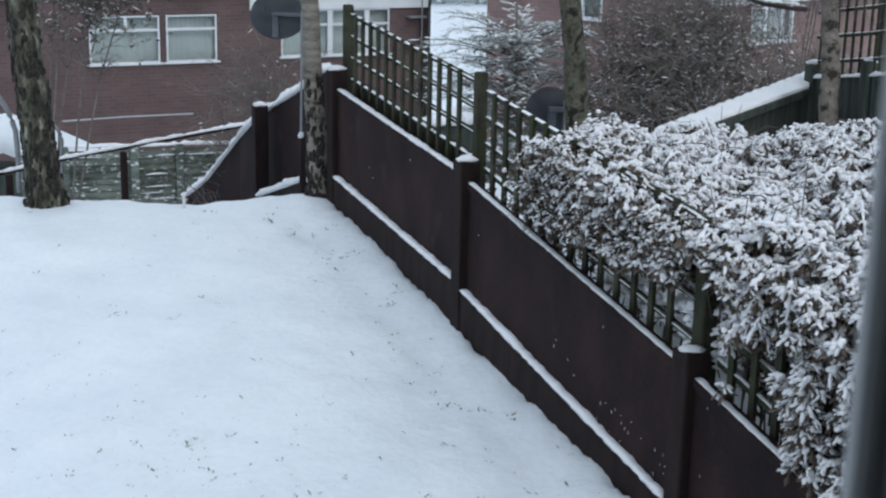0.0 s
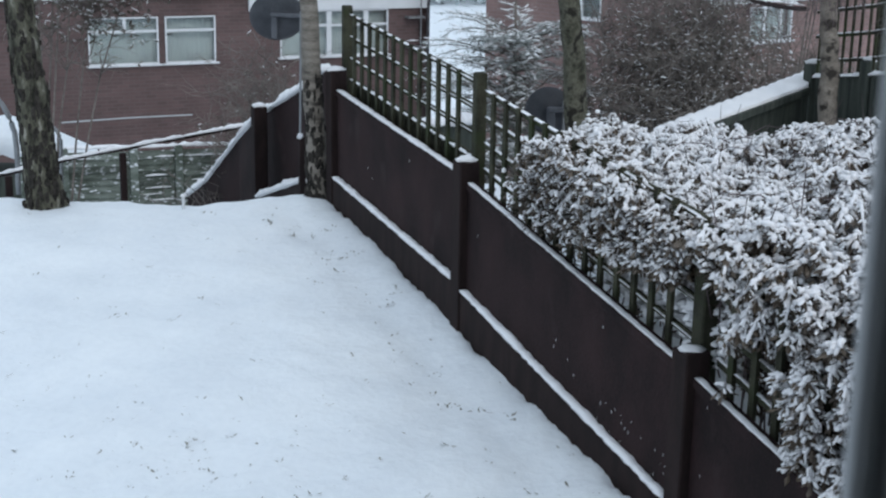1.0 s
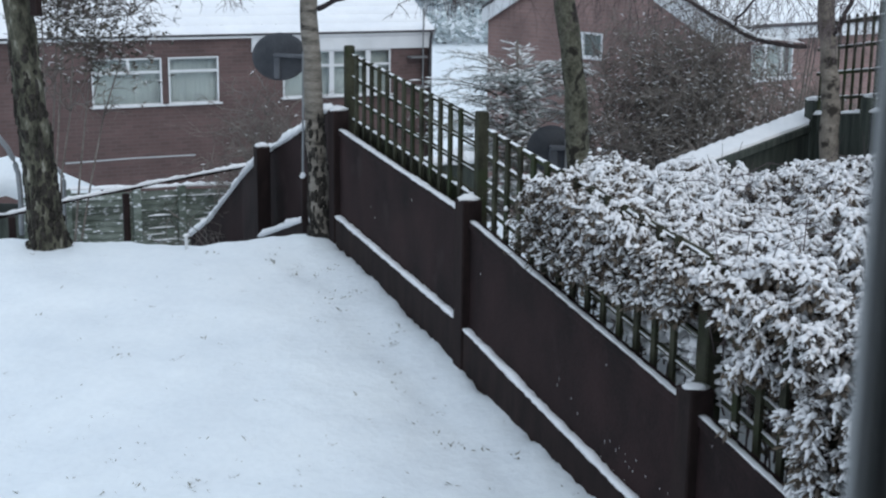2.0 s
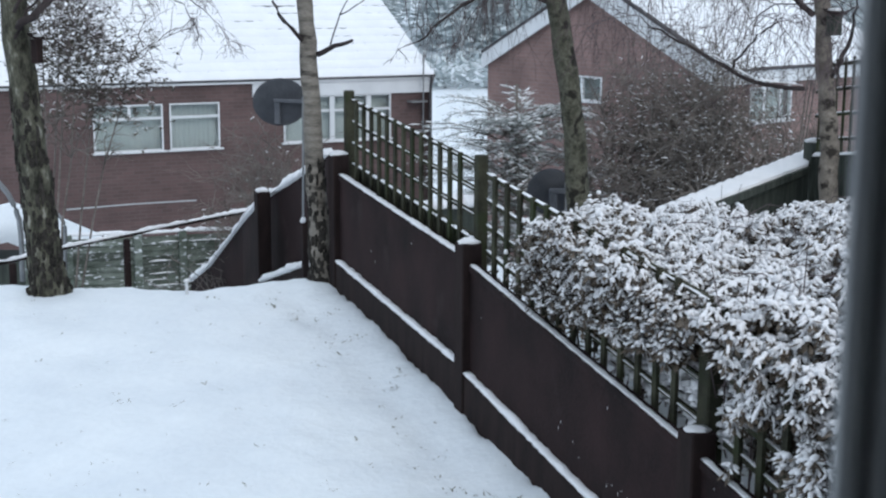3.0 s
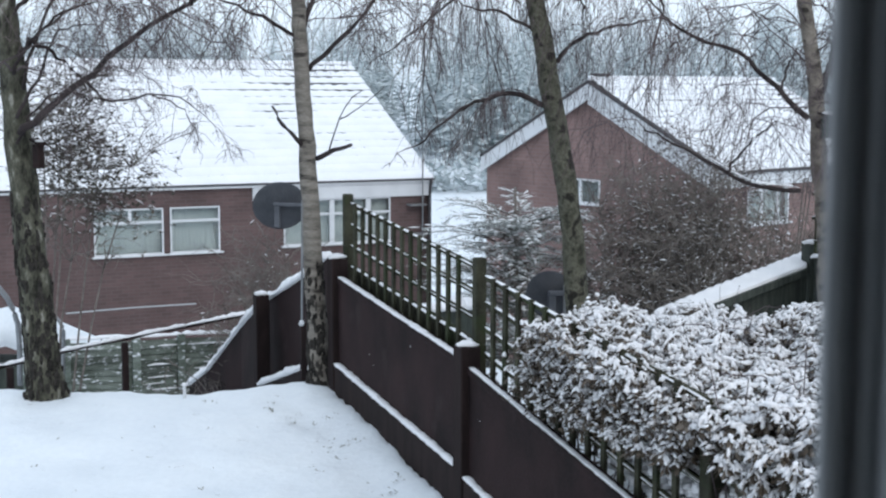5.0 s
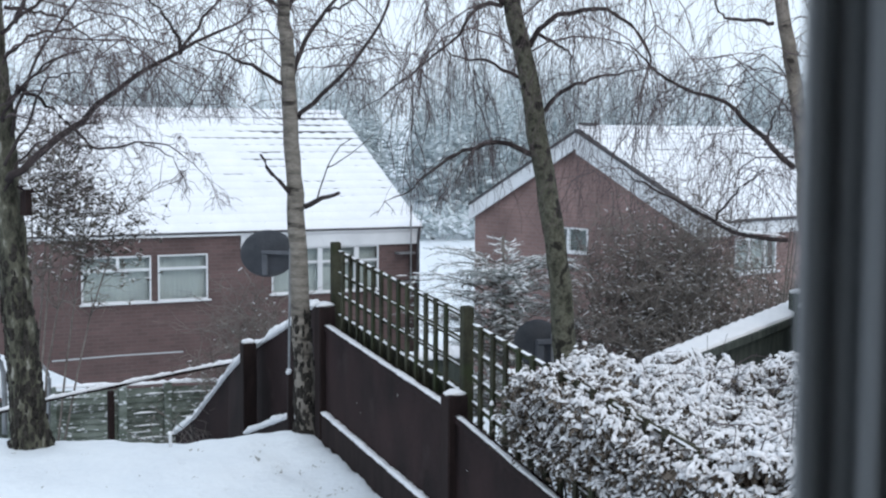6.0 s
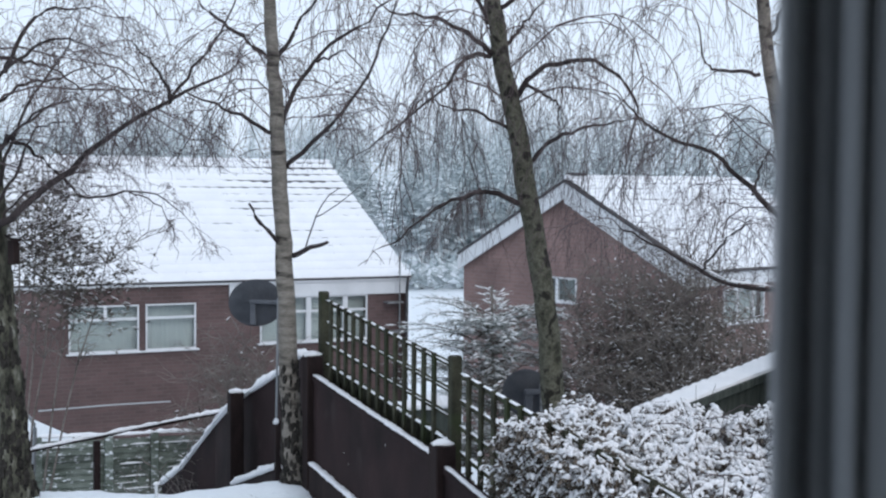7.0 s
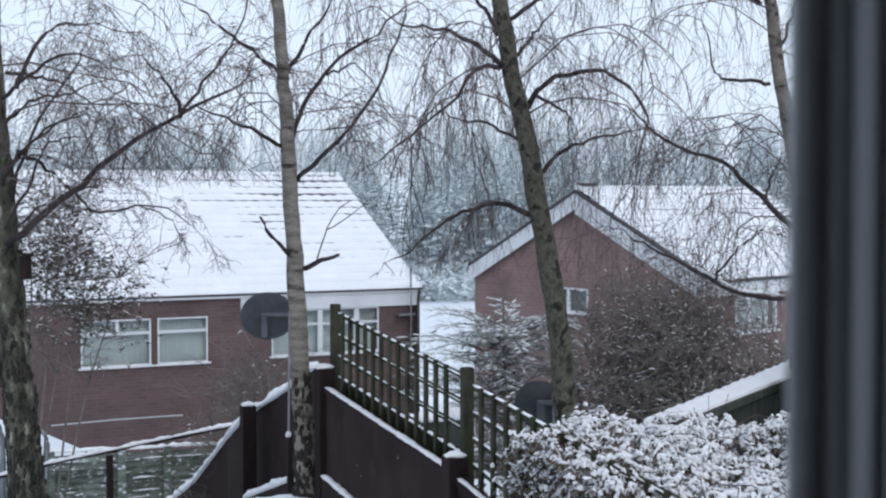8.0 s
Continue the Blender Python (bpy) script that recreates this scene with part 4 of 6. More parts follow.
birch("birch with smooth pinkish bark near the dark fence", [(2.39, 8.88, -0.06), (2.36, 8.89, 0.51), (2.34, 8.90, 1.03), (2.30, 8.91, 1.39), (2.26, 8.92, 1.83), (2.20, 8.93, 2.29), (2.13, 8.95, 2.72), (2.04, 8.97, 3.34)], 0.068, 0.040, [
    ([(2.05, 8.97, 2.77), (1.91, 8.92, 2.78), (1.76, 8.88, 2.79), (1.66, 8.82, 2.85), (1.60, 8.75, 3.08)], 0.014),
    ([(2.20, 8.93, 1.84), (1.94, 8.84, 2.07), (1.70, 8.74, 2.26), (1.36, 8.64, 2.37), (1.12, 8.53, 2.56)], 0.020),
    ([(2.17, 8.94, 1.37), (1.85, 8.83, 1.41), (1.53, 8.72, 1.57), (1.26, 8.58, 1.70), (1.08, 8.43, 1.79)], 0.016),
    ([(2.09, 8.96, 2.96), (2.20, 9.09, 3.16), (2.30, 9.22, 3.40)], 0.016),
    ([(1.61, 8.55, 1.51), (1.74, 8.37, 1.73), (1.84, 8.20, 1.84)], 0.009),
    ([(1.93, 8.59, 1.99), (2.01, 8.67, 2.19), (2.09, 8.75, 2.29)], 0.010),
    ([(1.99, 8.98, 3.29), (1.85, 9.01, 3.37), (1.67, 9.05, 3.44)], 0.014),
    ([(2.26, 8.92, 1.99), (2.32, 8.94, 2.13), (2.36, 8.96, 2.29), (2.40, 8.98, 2.51)], 0.032),
    ([(2.32, 8.90, 1.43), (2.37, 8.82, 1.58), (2.40, 8.74, 1.76), (2.40, 8.68, 1.98)], 0.020),
], 51, 11, droop=0.2, crown_from=1.6, bark=BARK_PINK, strands=40)


# ---- the snow-laden hedge leaning over the trellis ----
def hedge_point(y, u):
    """y along the fence's length (metres ahead of the eye), u away from the trellis."""
    p = POSTS[1].lerp(POSTS[2], (6.32 - y) / 1.76) + FENCE_OUT * u
    return p


def hedge_top(y, u):
    z = -1.07 + 0.12 * step01((u - 0.5) / 0.9) * step01((6.2 - y) / 0.8) + 0.06 * noise.noise(Vector((y * 1.3, u * 1.3, 3))) + 0.08 * noise.noise(Vector((y * 2.9, u * 2.9, 8))) + 0.06 * noise.noise(Vector((y * 6.5, u * 6.5, 4)))
    z -= 0.25 * step01((y - 6.35) / 0.5) + 0.05 * step01((y - 5.2) / 0.4)
    z -= 0.30 * step01((u - 1.35) / 0.5)
    z -= 0.35 * step01((4.3 - y) / 1.3) * (1 - 0.75 * step01(u / 0.8))
    z -= 0.10 * step01((0.22 - u) / 0.3)
    return z


rng = random.Random(77)
hedge = empty("hedge", "dense evergreen hedge loaded with clumps of snow", "hedge")
leaves, snow, stems = Soup(), SnowDabs(), Soup()


def trellis_top(y):
    return -0.87 - 0.24 * (6.32 - y) / 1.76


def hang_to(y):
    """How low the hedge hangs over the trellis."""
    rim = -1.335 - 0.25 * (6.32 - y) / 1.76
    return rim + lerp_table(y, ((2.4, -0.20), (3.6, -0.12), (4.40, -0.02), (4.55, 0.21), (4.72, 0.24), (5.0, 0.18), (5.2, 0.15), (5.4, 0.09), (5.6, 0.07), (6.0, 0.08), (6.2, 0.25)))


for k in range(13000):
    front = rng.random() < 0.40
    if front:
        y = rng.uniform(2.6, 5.85)
        u = rng.uniform(0.10 if y < 4.62 else -0.10, 0.34)
        top = trellis_top(y) + 0.05 * (1 - abs(u - 0.1) * 3) + 0.05 * noise.noise(Vector((y * 3, u * 3, 2))) - 0.20 * step01((y - 5.5) / 0.35)
        f = rng.random() ** 1.3
        z = top + (hang_to(y) - top) * f
        if u < 0.06 and f > 0.6 and rng.random() < 0.55:
            continue
        snowy = (0.60 - 0.45 * f) * (1 - 0.5 * step01((y - 5.2) / 0.35))
    else:
        y = rng.uniform(2.7, 6.75)
        u = rng.uniform(0.05, 1.9)
        if y > 5.85 and u < 0.18 + 0.6 * (y - 5.85):
            continue
        z = hedge_top(y, u) - abs(rng.gauss(0, 0.05)) + 0.07 * max(0.0, noise.noise(Vector((y * 6, u * 6, 1))))
        snowy = 0.80
    if noise.noise(Vector((y * 4.5, u * 4.5, z * 4.5))) < (-0.06 if front else -0.2) and rng.random() < 0.8:
        continue
    c = hedge_point(y, u)
    p = Vector((c.x, c.y, z + EYE_Z))
    size = rng.uniform(0.55, 1.1) * (1.0 + 0.5 * noise.noise(Vector((y * 2.2, u * 2.2, 7))))
    size *= 0.78 if y < 4.5 else 1.0
    a0 = rng.uniform(0, math.tau)
    for n_ in range(rng.choice((1, 2, 3))):
        a, b = a0 + n_ * 2.0 + rng.uniform(-0.5, 0.5), rng.uniform(-1.0, 0.2)
        d = Vector((math.cos(a) * math.cos(b), math.sin(a) * math.cos(b), math.sin(b)))
        s = d.cross(Vector((rng.uniform(-0.4, 0.4), rng.uniform(-0.4, 0.4), 1))).normalized()
        leaves.leaf(p + d * 0.004, d, s, 0.040 * size, 0.019 * size)
        if rng.random() < snowy * (0.95 if n_ == 0 else 0.5):
            big = 1.7 if rng.random() < 0.16 else 0.92
            snow.lump(p + d * 0.015 * size + Vector((0, 0, 0.003)), 0.017 * size * big * rng.uniform(0.6, 1.5), 0.0115 * size * big * rng.uniform(0.6, 1.5), 0.012 * size * rng.uniform(0.5, 1.7), rng, a, d.z * rng.uniform(0.2, 1.0))
for k in range(420):
    y, u = rng.uniform(2.7, 6.6), rng.uniform(0.34, 1.7)
    c = hedge_point(y, u)
    z = hedge_top(y, u)
    foot = Vector((c.x + rng.uniform(-0.2, 0.2), c.y + rng.uniform(-0.2, 0.2), z - rng.uniform(0.4, 0.9) + EYE_Z))
    tip = Vector((c.x, c.y, z + rng.uniform(-0.12, 0.02) + EYE_Z))
    mid = foot.lerp(tip, 0.5) + Vector((rng.uniform(-0.08, 0.08), rng.uniform(-0.08, 0.08), 0))
    stems.tube([foot, mid, tip, tip + Vector((rng.uniform(-0.1, 0.1), rng.uniform(-0.1, 0.1), rng.uniform(-0.03, 0.03)))], 0.005, 0.0016, 3)
# soft clumps of snow, each on a drooping tuft of leaves
def snowy_tuft(p, size):
    lean, way = Vector((rng.gauss(-0.25, 0.4), rng.gauss(-0.45, 0.4), 0)), rng.gauss(4.2, 1.1)
    snow.lump(p, rng.uniform(0.012, 0.022) * size, rng.uniform(0.010, 0.017) * size, rng.uniform(0.009, 0.017) * size, rng, way, rng.gauss(0, 0.3))
    for j in range(rng.randrange(4, 8)):
        a, r = way + rng.gauss(0, 0.9), rng.uniform(0.012, 0.036) * size
        o = Vector((math.cos(a), math.sin(a), 0)) * r
        fall = rng.uniform(0.1, 0.9)
        o.z = -fall * r + rng.gauss(0, 0.004) - o.dot(lean) * 0.3
        snow.lump(p + o, rng.uniform(0.012, 0.024) * size, rng.uniform(0.0055, 0.0105) * size, rng.uniform(0.006, 0.012) * size, rng, a, -fall)
    for j in range(rng.randrange(7, 12)):
        a, b = rng.uniform(0, math.tau), rng.uniform(-1.35, -0.15)
        d = Vector((math.cos(a) * math.cos(b), math.sin(a) * math.cos(b), math.sin(b)))
        q = p + Vector((d.x, d.y, 0)) * rng.uniform(0, 0.03) * size - Vector((0, 0, rng.uniform(0.0, 0.035)))
        leaves.leaf(q, d, d.cross(Vector((rng.uniform(-0.4, 0.4), rng.uniform(-0.4, 0.4), 1))).normalized(), rng.uniform(0.03, 0.05) * size, 0.017 * size)


for k in range(7000):
    y, u = rng.uniform(2.6, 6.7), rng.uniform(0.10, 1.85)
    if y > 5.85 and u < 0.22 + 0.6 * (y - 5.85):
        continue
    if 0.8 * noise.noise(Vector((y * 3.4, u * 3.4, 6))) + 0.6 * noise.noise(Vector((y * 9, u * 9, 2))) + 0.3 * noise.noise(Vector((y * 17, u * 17, 1))) < 0.03 - 0.16 * step01((y - 4.4) / 0.8):
        continue
    c = hedge_point(y, u)
    snowy_tuft(Vector((c.x, c.y, hedge_top(y, u) + rng.uniform(-0.05, 0.03) + EYE_Z)), rng.uniform(0.55, 1.25) * (1.0 - 0.22 * step01((y - 4.6) / 0.9)))
for k in range(4000):
    y = rng.uniform(2.5, 5.75) if k % 2 else rng.uniform(2.5, 4.5)
    f = rng.random() ** 1.1
    u = rng.uniform(-0.06, 0.04) if rng.random() < 0.55 else rng.uniform(0.08, 0.30)
    if 4.36 < y < 4.66 and f > 0.3:
        u = rng.uniform(0.12, 0.30)
    top = trellis_top(y) + 0.04 - 0.18 * step01((y - 5.5) / 0.35)
    if noise.noise(Vector((y * 5.5, f * 2.6, 9))) + 0.5 * noise.noise(Vector((y * 13, f * 7, 4))) < -0.12 + 0.24 * f:
        continue
    c = hedge_point(y, u + (0.10 + 0.10 * f) * step01((4.35 - y) / 0.2) * (1 - step01((4.12 - y) / 0.15)))
    snowy_tuft(Vector((c.x, c.y, top + (hang_to(y) - top) * f * 0.9 + EYE_Z)), rng.uniform(0.5, 1.1) * (1.0 - 0.25 * step01((y - 4.7) / 0.7)))
# arching sprays, each bowed down under a run of snow
for k in range(330):
    front = rng.random() < 0.22
    y = rng.uniform(2.7, 5.7) if front else rng.uniform(2.7, 6.5)
    u = rng.uniform(0.0, 0.25) if front else rng.uniform(0.12, 1.75)
    if y > 5.85 and u < 0.25 + 0.6 * (y - 5.85):
        continue
    c = hedge_point(y, u)
    if front:
        z = trellis_top(y) - 0.16 * rng.random() - 0.15 * step01((y - 5.5) / 0.35)
    else:
        z = hedge_top(y, u) + rng.uniform(-0.05, 0.035)
    a = rng.gauss(3.9, 0.9)
    d = Vector((math.cos(a), math.sin(a), 0))
    size = rng.uniform(0.6, 1.15) * (0.85 if y < 4.5 else 1.0)
    length = 0.17 * size
    rise, fall = rng.uniform(0.0, 0.5), rng.uniform(0.5, 1.5)
    start = Vector((c.x, c.y, z + EYE_Z)) - d * length * 0.5
    n_ = 8
    line = [start + d * length * j / n_ + Vector((0, 0, length * (rise * j / n_ - fall * (j / n_) ** 2))) for j in range(n_ + 1)]
    stems.tube([line[0] - Vector((0, 0, 0.05)), line[3], line[6], line[8]], 0.0028, 0.0012, 3)
    heavy = rng.uniform(0.7, 1.25)
    for j in range(n_):
        p, e = line[j], (line[j + 1] - line[j]).normalized()
        s = e.cross(Vector((0, 0, 1))).normalized()
        if rng.random() < 0.88:
            snow.lump(p + Vector((0, 0, 0.004)) + s * rng.gauss(0, 0.003), 0.020 * size, 0.0105 * size * heavy * rng.uniform(0.8, 1.25), 0.0125 * size * heavy * rng.uniform(0.7, 1.2), rng, a, e.z / max(0.45, math.hypot(e.x, e.y)))
        for side in (-1, 1):
            v = (e * 0.6 + s * side * rng.uniform(0.6, 1.1) - Vector((0, 0, rng.uniform(0.1, 0.7)))).normalized()
            leaves.leaf(p, v, v.cross(Vector((0, 0, 1))).normalized(), 0.036 * size, 0.015 * size)
            if rng.random() < 0.55:
                snow.lump(p + v * 0.016 * size + Vector((0, 0, 0.002)), 0.017 * size, 0.0075 * size, 0.007 * size, rng, math.atan2(v.y, v.x), v.z * 0.9)
# low snowy sprays behind the foot of the trellis
for k in range(900):
    y, u = rng.uniform(4.45, 5.3), rng.uniform(0.10, 0.17)
    c = hedge_point(y, u)
    rim = -1.335 - 0.25 * (6.32 - y) / 1.76
    snow.lump(Vector((c.x, c.y, rim + rng.uniform(-0.02, 0.22) + EYE_Z)), rng.uniform(0.018, 0.042), rng.uniform(0.014, 0.030), rng.uniform(0.010, 0.024), rng, rng.uniform(0, 3), rng.uniform(-0.4, 0.4))
# bare stems arching over the snow
for k in range(60):
    y, u = rng.uniform(3.2, 6.0), rng.uniform(0.3, 1.5)
    c = hedge_point(y, u)
    p = Vector((c.x, c.y, hedge_top(y, u) + EYE_Z))
    a = rng.gauss(3.9, 1.2)
    d = Vector((math.cos(a), math.sin(a), 0)) * rng.uniform(0.10, 0.22)
    stems.tube([p - d - Vector((0, 0, 0.03)), p - d * 0.3 + Vector((0, 0, 0.04)), p + d * 0.4 + Vector((0, 0, 0.045)), p + d + Vector((0, 0, -0.01))], 0.003, 0.0014, 3)
# bare shoots standing out of the hedge
for k in range(70):
    y, u = rng.uniform(3.2, 6.2), rng.uniform(0.3, 1.6)
    c = hedge_point(y, u)
    p = Vector((c.x, c.y, hedge_top(y, u) - 0.1 + EYE_Z))
    d = Vector((rng.gauss(0, 0.25), rng.gauss(0, 0.25), 1)).normalized() * rng.uniform(0.15, 0.30)
    stems.tube([p, p + d * 0.5 + Vector((rng.gauss(0, 0.01), 0, 0)), p + d], 0.0022, 0.0012, 3)
# inner shaded leaves that close the hedge
for k in range(12000):
    y, u = rng.uniform(2.6, 6.7), rng.uniform(0.10, 1.8)
    if y > 6.1 and u < 0.3:
        continue
    c = hedge_point(y, u)
    p = Vector((c.x, c.y, hedge_top(y, u) - rng.uniform(0.06, 0.5) + EYE_Z))
    a, b = rng.uniform(0, math.tau), rng.uniform(-0.8, 0.5)
    d = Vector((math.cos(a) * math.cos(b), math.sin(a) * math.cos(b), math.sin(b)))
    leaves.leaf(p, d, d.cross(Vector((0.2, 0.1, 1))).normalized(), 0.06, 0.032)
# leaves that hang over the trellis on the lawn's side
for k in range(3000):
    y, u = rng.uniform(4.45, 5.75), rng.uniform(-0.04, 0.045)
    top, f = trellis_top(y) - 0.02, rng.random() ** 1.15
    if 4.36 < y < 4.66 and f > 0.35:
        continue
    c = hedge_point(y, u)
    p = Vector((c.x, c.y, top + (hang_to(y) + 0.03 - top) * f + EYE_Z))
    a, b = rng.uniform(0, math.tau), rng.uniform(-1.2, 0.1)
    d = Vector((math.cos(a) * math.cos(b), math.sin(a) * math.cos(b), math.sin(b)))
    leaves.leaf(p, d, d.cross(Vector((0.2, 0.1, 1))).normalized(), rng.uniform(0.03, 0.05), 0.017)
    if rng.random() < 0.55:
        snow.lump(p + d * 0.012, 0.016, 0.009, 0.008, rng, a, d.z * 0.8)
# the hedge's near end: snowy tufts over dark leaves and upright stems behind the trellis
for k in range(1100):
    y, u, f = rng.uniform(2.5, 4.35), rng.uniform(0.14, 0.5), rng.random()
    if noise.noise(Vector((y * 4.5, f * 2.4, 3))) + 0.5 * noise.noise(Vector((y * 12, f * 6, 4))) < -0.12 + 0.3 * f - 0.35 * step01((u - 0.2) / 0.3):
        continue
    c = hedge_point(y, u)
    top = trellis_top(y) + 0.06
    snowy_tuft(Vector((c.x, c.y, top + (hang_to(y) - top) * f + EYE_Z)), rng.uniform(0.55, 1.05))
for k in range(1250):
    y, u, f = rng.uniform(2.4, 4.08), rng.uniform(-0.05, 0.16), rng.random()
    if noise.noise(Vector((y * 4.5, f * 2.4, 13))) + 0.5 * noise.noise(Vector((y * 12, f * 6, 14))) < -0.22:
        continue
    c = hedge_point(y, u)
    top, low = trellis_top(y) + 0.05, -1.56 - 0.39 * (4.56 - y) / 1.76
    snowy_tuft(Vector((c.x, c.y, top + (low - top) * f + EYE_Z)), rng.uniform(0.6, 1.1))
for k in range(9000):
    y, u = rng.uniform(2.4, 4.5), rng.uniform(0.10, 0.55)
    c = hedge_point(y, u)
    top = trellis_top(y)
    p = Vector((c.x, c.y, top + (hang_to(y) - top - 0.04) * rng.random() + EYE_Z))
    a, b = rng.uniform(0, math.tau), rng.uniform(-1.1, 0.4)
    d = Vector((math.cos(a) * math.cos(b), math.sin(a) * math.cos(b), math.sin(b)))
    leaves.leaf(p, d, d.cross(Vector((0.2, 0.1, 1))).normalized(), rng.uniform(0.035, 0.055), 0.021)
for k in range(170):
    y, u = rng.uniform(2.6, 4.6), rng.uniform(0.09, 0.4)
    c = hedge_point(y, u)
    low, h = hang_to(y) - 0.08 + EYE_Z, rng.uniform(0.25, 0.6)
    q = Vector((c.x, c.y, low))
    stems.tube([q, q + Vector((rng.gauss(0, 0.03), rng.gauss(0, 0.03), h * 0.5)), q + Vector((rng.gauss(0, 0.07), rng.gauss(0, 0.07), h))], 0.0045, 0.0018, 4)
# shaded leaves and stems between the trellis and the hedge, down to the panel's edge
for k in range(9000):
    y, u = rng.uniform(2.4, 5.7), rng.uniform(0.09, 0.45)
    c = hedge_point(y, u)
    top = trellis_top(y) - 0.03
    p = Vector((c.x, c.y, top + (hang_to(y) - top - 0.02) * rng.random() + EYE_Z))
    a, b = rng.uniform(0, math.tau), rng.uniform(-1.1, 0.3)
    d = Vector((math.cos(a) * math.cos(b), math.sin(a) * math.cos(b), math.sin(b)))
    leaves.leaf(p, d, d.cross(Vector((0.2, 0.1, 1))).normalized(), 0.045, 0.02)
leaves.make("leaves", LEAF, hedge, "small dark evergreen leaves", kind="stuff")
snow.make("snow_clumps", SNOW_CAP, hedge, "clumps of fresh snow on the leaves", True, "stuff")
stems.make("stem_spray", TWIG, hedge, "thin woody stems", kind="stuff")


SHRUB_LEAF = material("shrub_leaf", (0.078, 0.070, 0.058), (0.19, 0.172, 0.145), 0.8, 3, 30, 0.2, 0.002)
SHRUB_TWIG = material("shrub_twig", (0.10, 0.086, 0.078), (0.25, 0.222, 0.20), 0.88, 5, 40, 0.2, 0.002)


# ---- shrubs in the gardens below ----
def shrub(label, at, radius, height, seed, stems_n, leaf_mat=None, leaf_n=0, snow_n=0, leaf_len=0.07, shape=1.0, category="shrub", leaf_from=2, lean_x=0.0, shoots=0):
    rng = random.Random(seed)
    ob = empty("shrub", label, category)
    wood, leaf, white = Soup(), Soup(), SnowDabs()
    base = Vector(at)
    tips = []
    for k in range(stems_n):
        a = rng.uniform(0, math.tau)
        lean = rng.uniform(0.0, 1.0) ** 0.7
        tip = base + Vector((math.cos(a) * radius * lean, math.sin(a) * radius * lean, height * (1 - 0.35 * lean * shape) * rng.uniform(0.72, 1.0))) + Vector((lean_x, 0, 0))
        mid = base.lerp(tip, 0.5) + Vector((math.cos(a), math.sin(a), 0)) * radius * 0.12 + Vector((rng.uniform(-0.1, 0.1), rng.uniform(-0.1, 0.1), 0.1))
        pts = resample([base + Vector((math.cos(a), math.sin(a), 0)) * 0.15, mid, tip], 6, rng, 0.03)
        wood.tube(pts, 0.014, 0.004, 4)
        for _ in range(11):
            i = rng.randrange(max(2, leaf_from - 1), 7)
            d = Vector((rng.uniform(-1, 1), rng.uniform(-1, 1), rng.uniform(0.0, 1.3)))
            twig(wood, pts[i], d, rng.uniform(0.3, 0.65), 0.0055, 1, rng, 0.03)
        tips += pts[leaf_from:]
    # a few long shoots stand out above the rest
    for k in range(shoots):
        foot = base + Vector((rng.uniform(-0.3, 0.3) * radius, rng.uniform(-0.3, 0.3) * radius, height * 0.55))
        end = base + Vector((rng.uniform(-0.45, 0.65) * radius, rng.uniform(-0.4, 0.4) * radius, height * rng.uniform(1.04, 1.2)))
        pts = resample([foot, foot.lerp(end, 0.5) + Vector((rng.uniform(-0.06, 0.06), 0, 0.05)), end], 7, rng, 0.02)
        wood.tube(pts, 0.010, 0.003, 4)
        for _ in range(6):
            d = Vector((rng.uniform(-1, 1), rng.uniform(-1, 1), rng.uniform(0.1, 1.2)))
            twig(wood, pts[rng.randrange(3, 7)], d, rng.uniform(0.15, 0.4), 0.005, 1, rng, 0.03)
    for k in range(max(leaf_n, snow_n)):
        p = rng.choice(tips) + Vector((rng.gauss(0, 0.16), rng.gauss(0, 0.16), rng.gauss(0, 0.14)))
        if k < leaf_n:
            for _ in range(3):
                a, b = rng.uniform(0, math.tau), rng.uniform(-0.7, 0.4)
                d = Vector((math.cos(a) * math.cos(b), math.sin(a) * math.cos(b), math.sin(b)))
                leaf.leaf(p, d, d.cross(Vector((0.1, 0.2, 1))).normalized(), leaf_len * rng.uniform(0.7, 1.3), leaf_len * 0.42)
        if k < snow_n:
            s = rng.uniform(0.5, 1.2)
            white.lump(p + Vector((0, 0, 0.005)), 0.030 * s, 0.005 * s, 0.006 * s, rng, rng.uniform(0, 3), rng.uniform(-0.6, 0.6))
    wood.make("branch_spray", SHRUB_TWIG, ob, "thin bare brown branches", kind="stuff")
    if leaf_n:
        leaf.make("foliage", leaf_mat, ob, "", kind="stuff")
    if snow_n:
        white.make("snow_specks", SNOW_CAP, ob, "specks of snow on the branches", True, "stuff")
    return ob


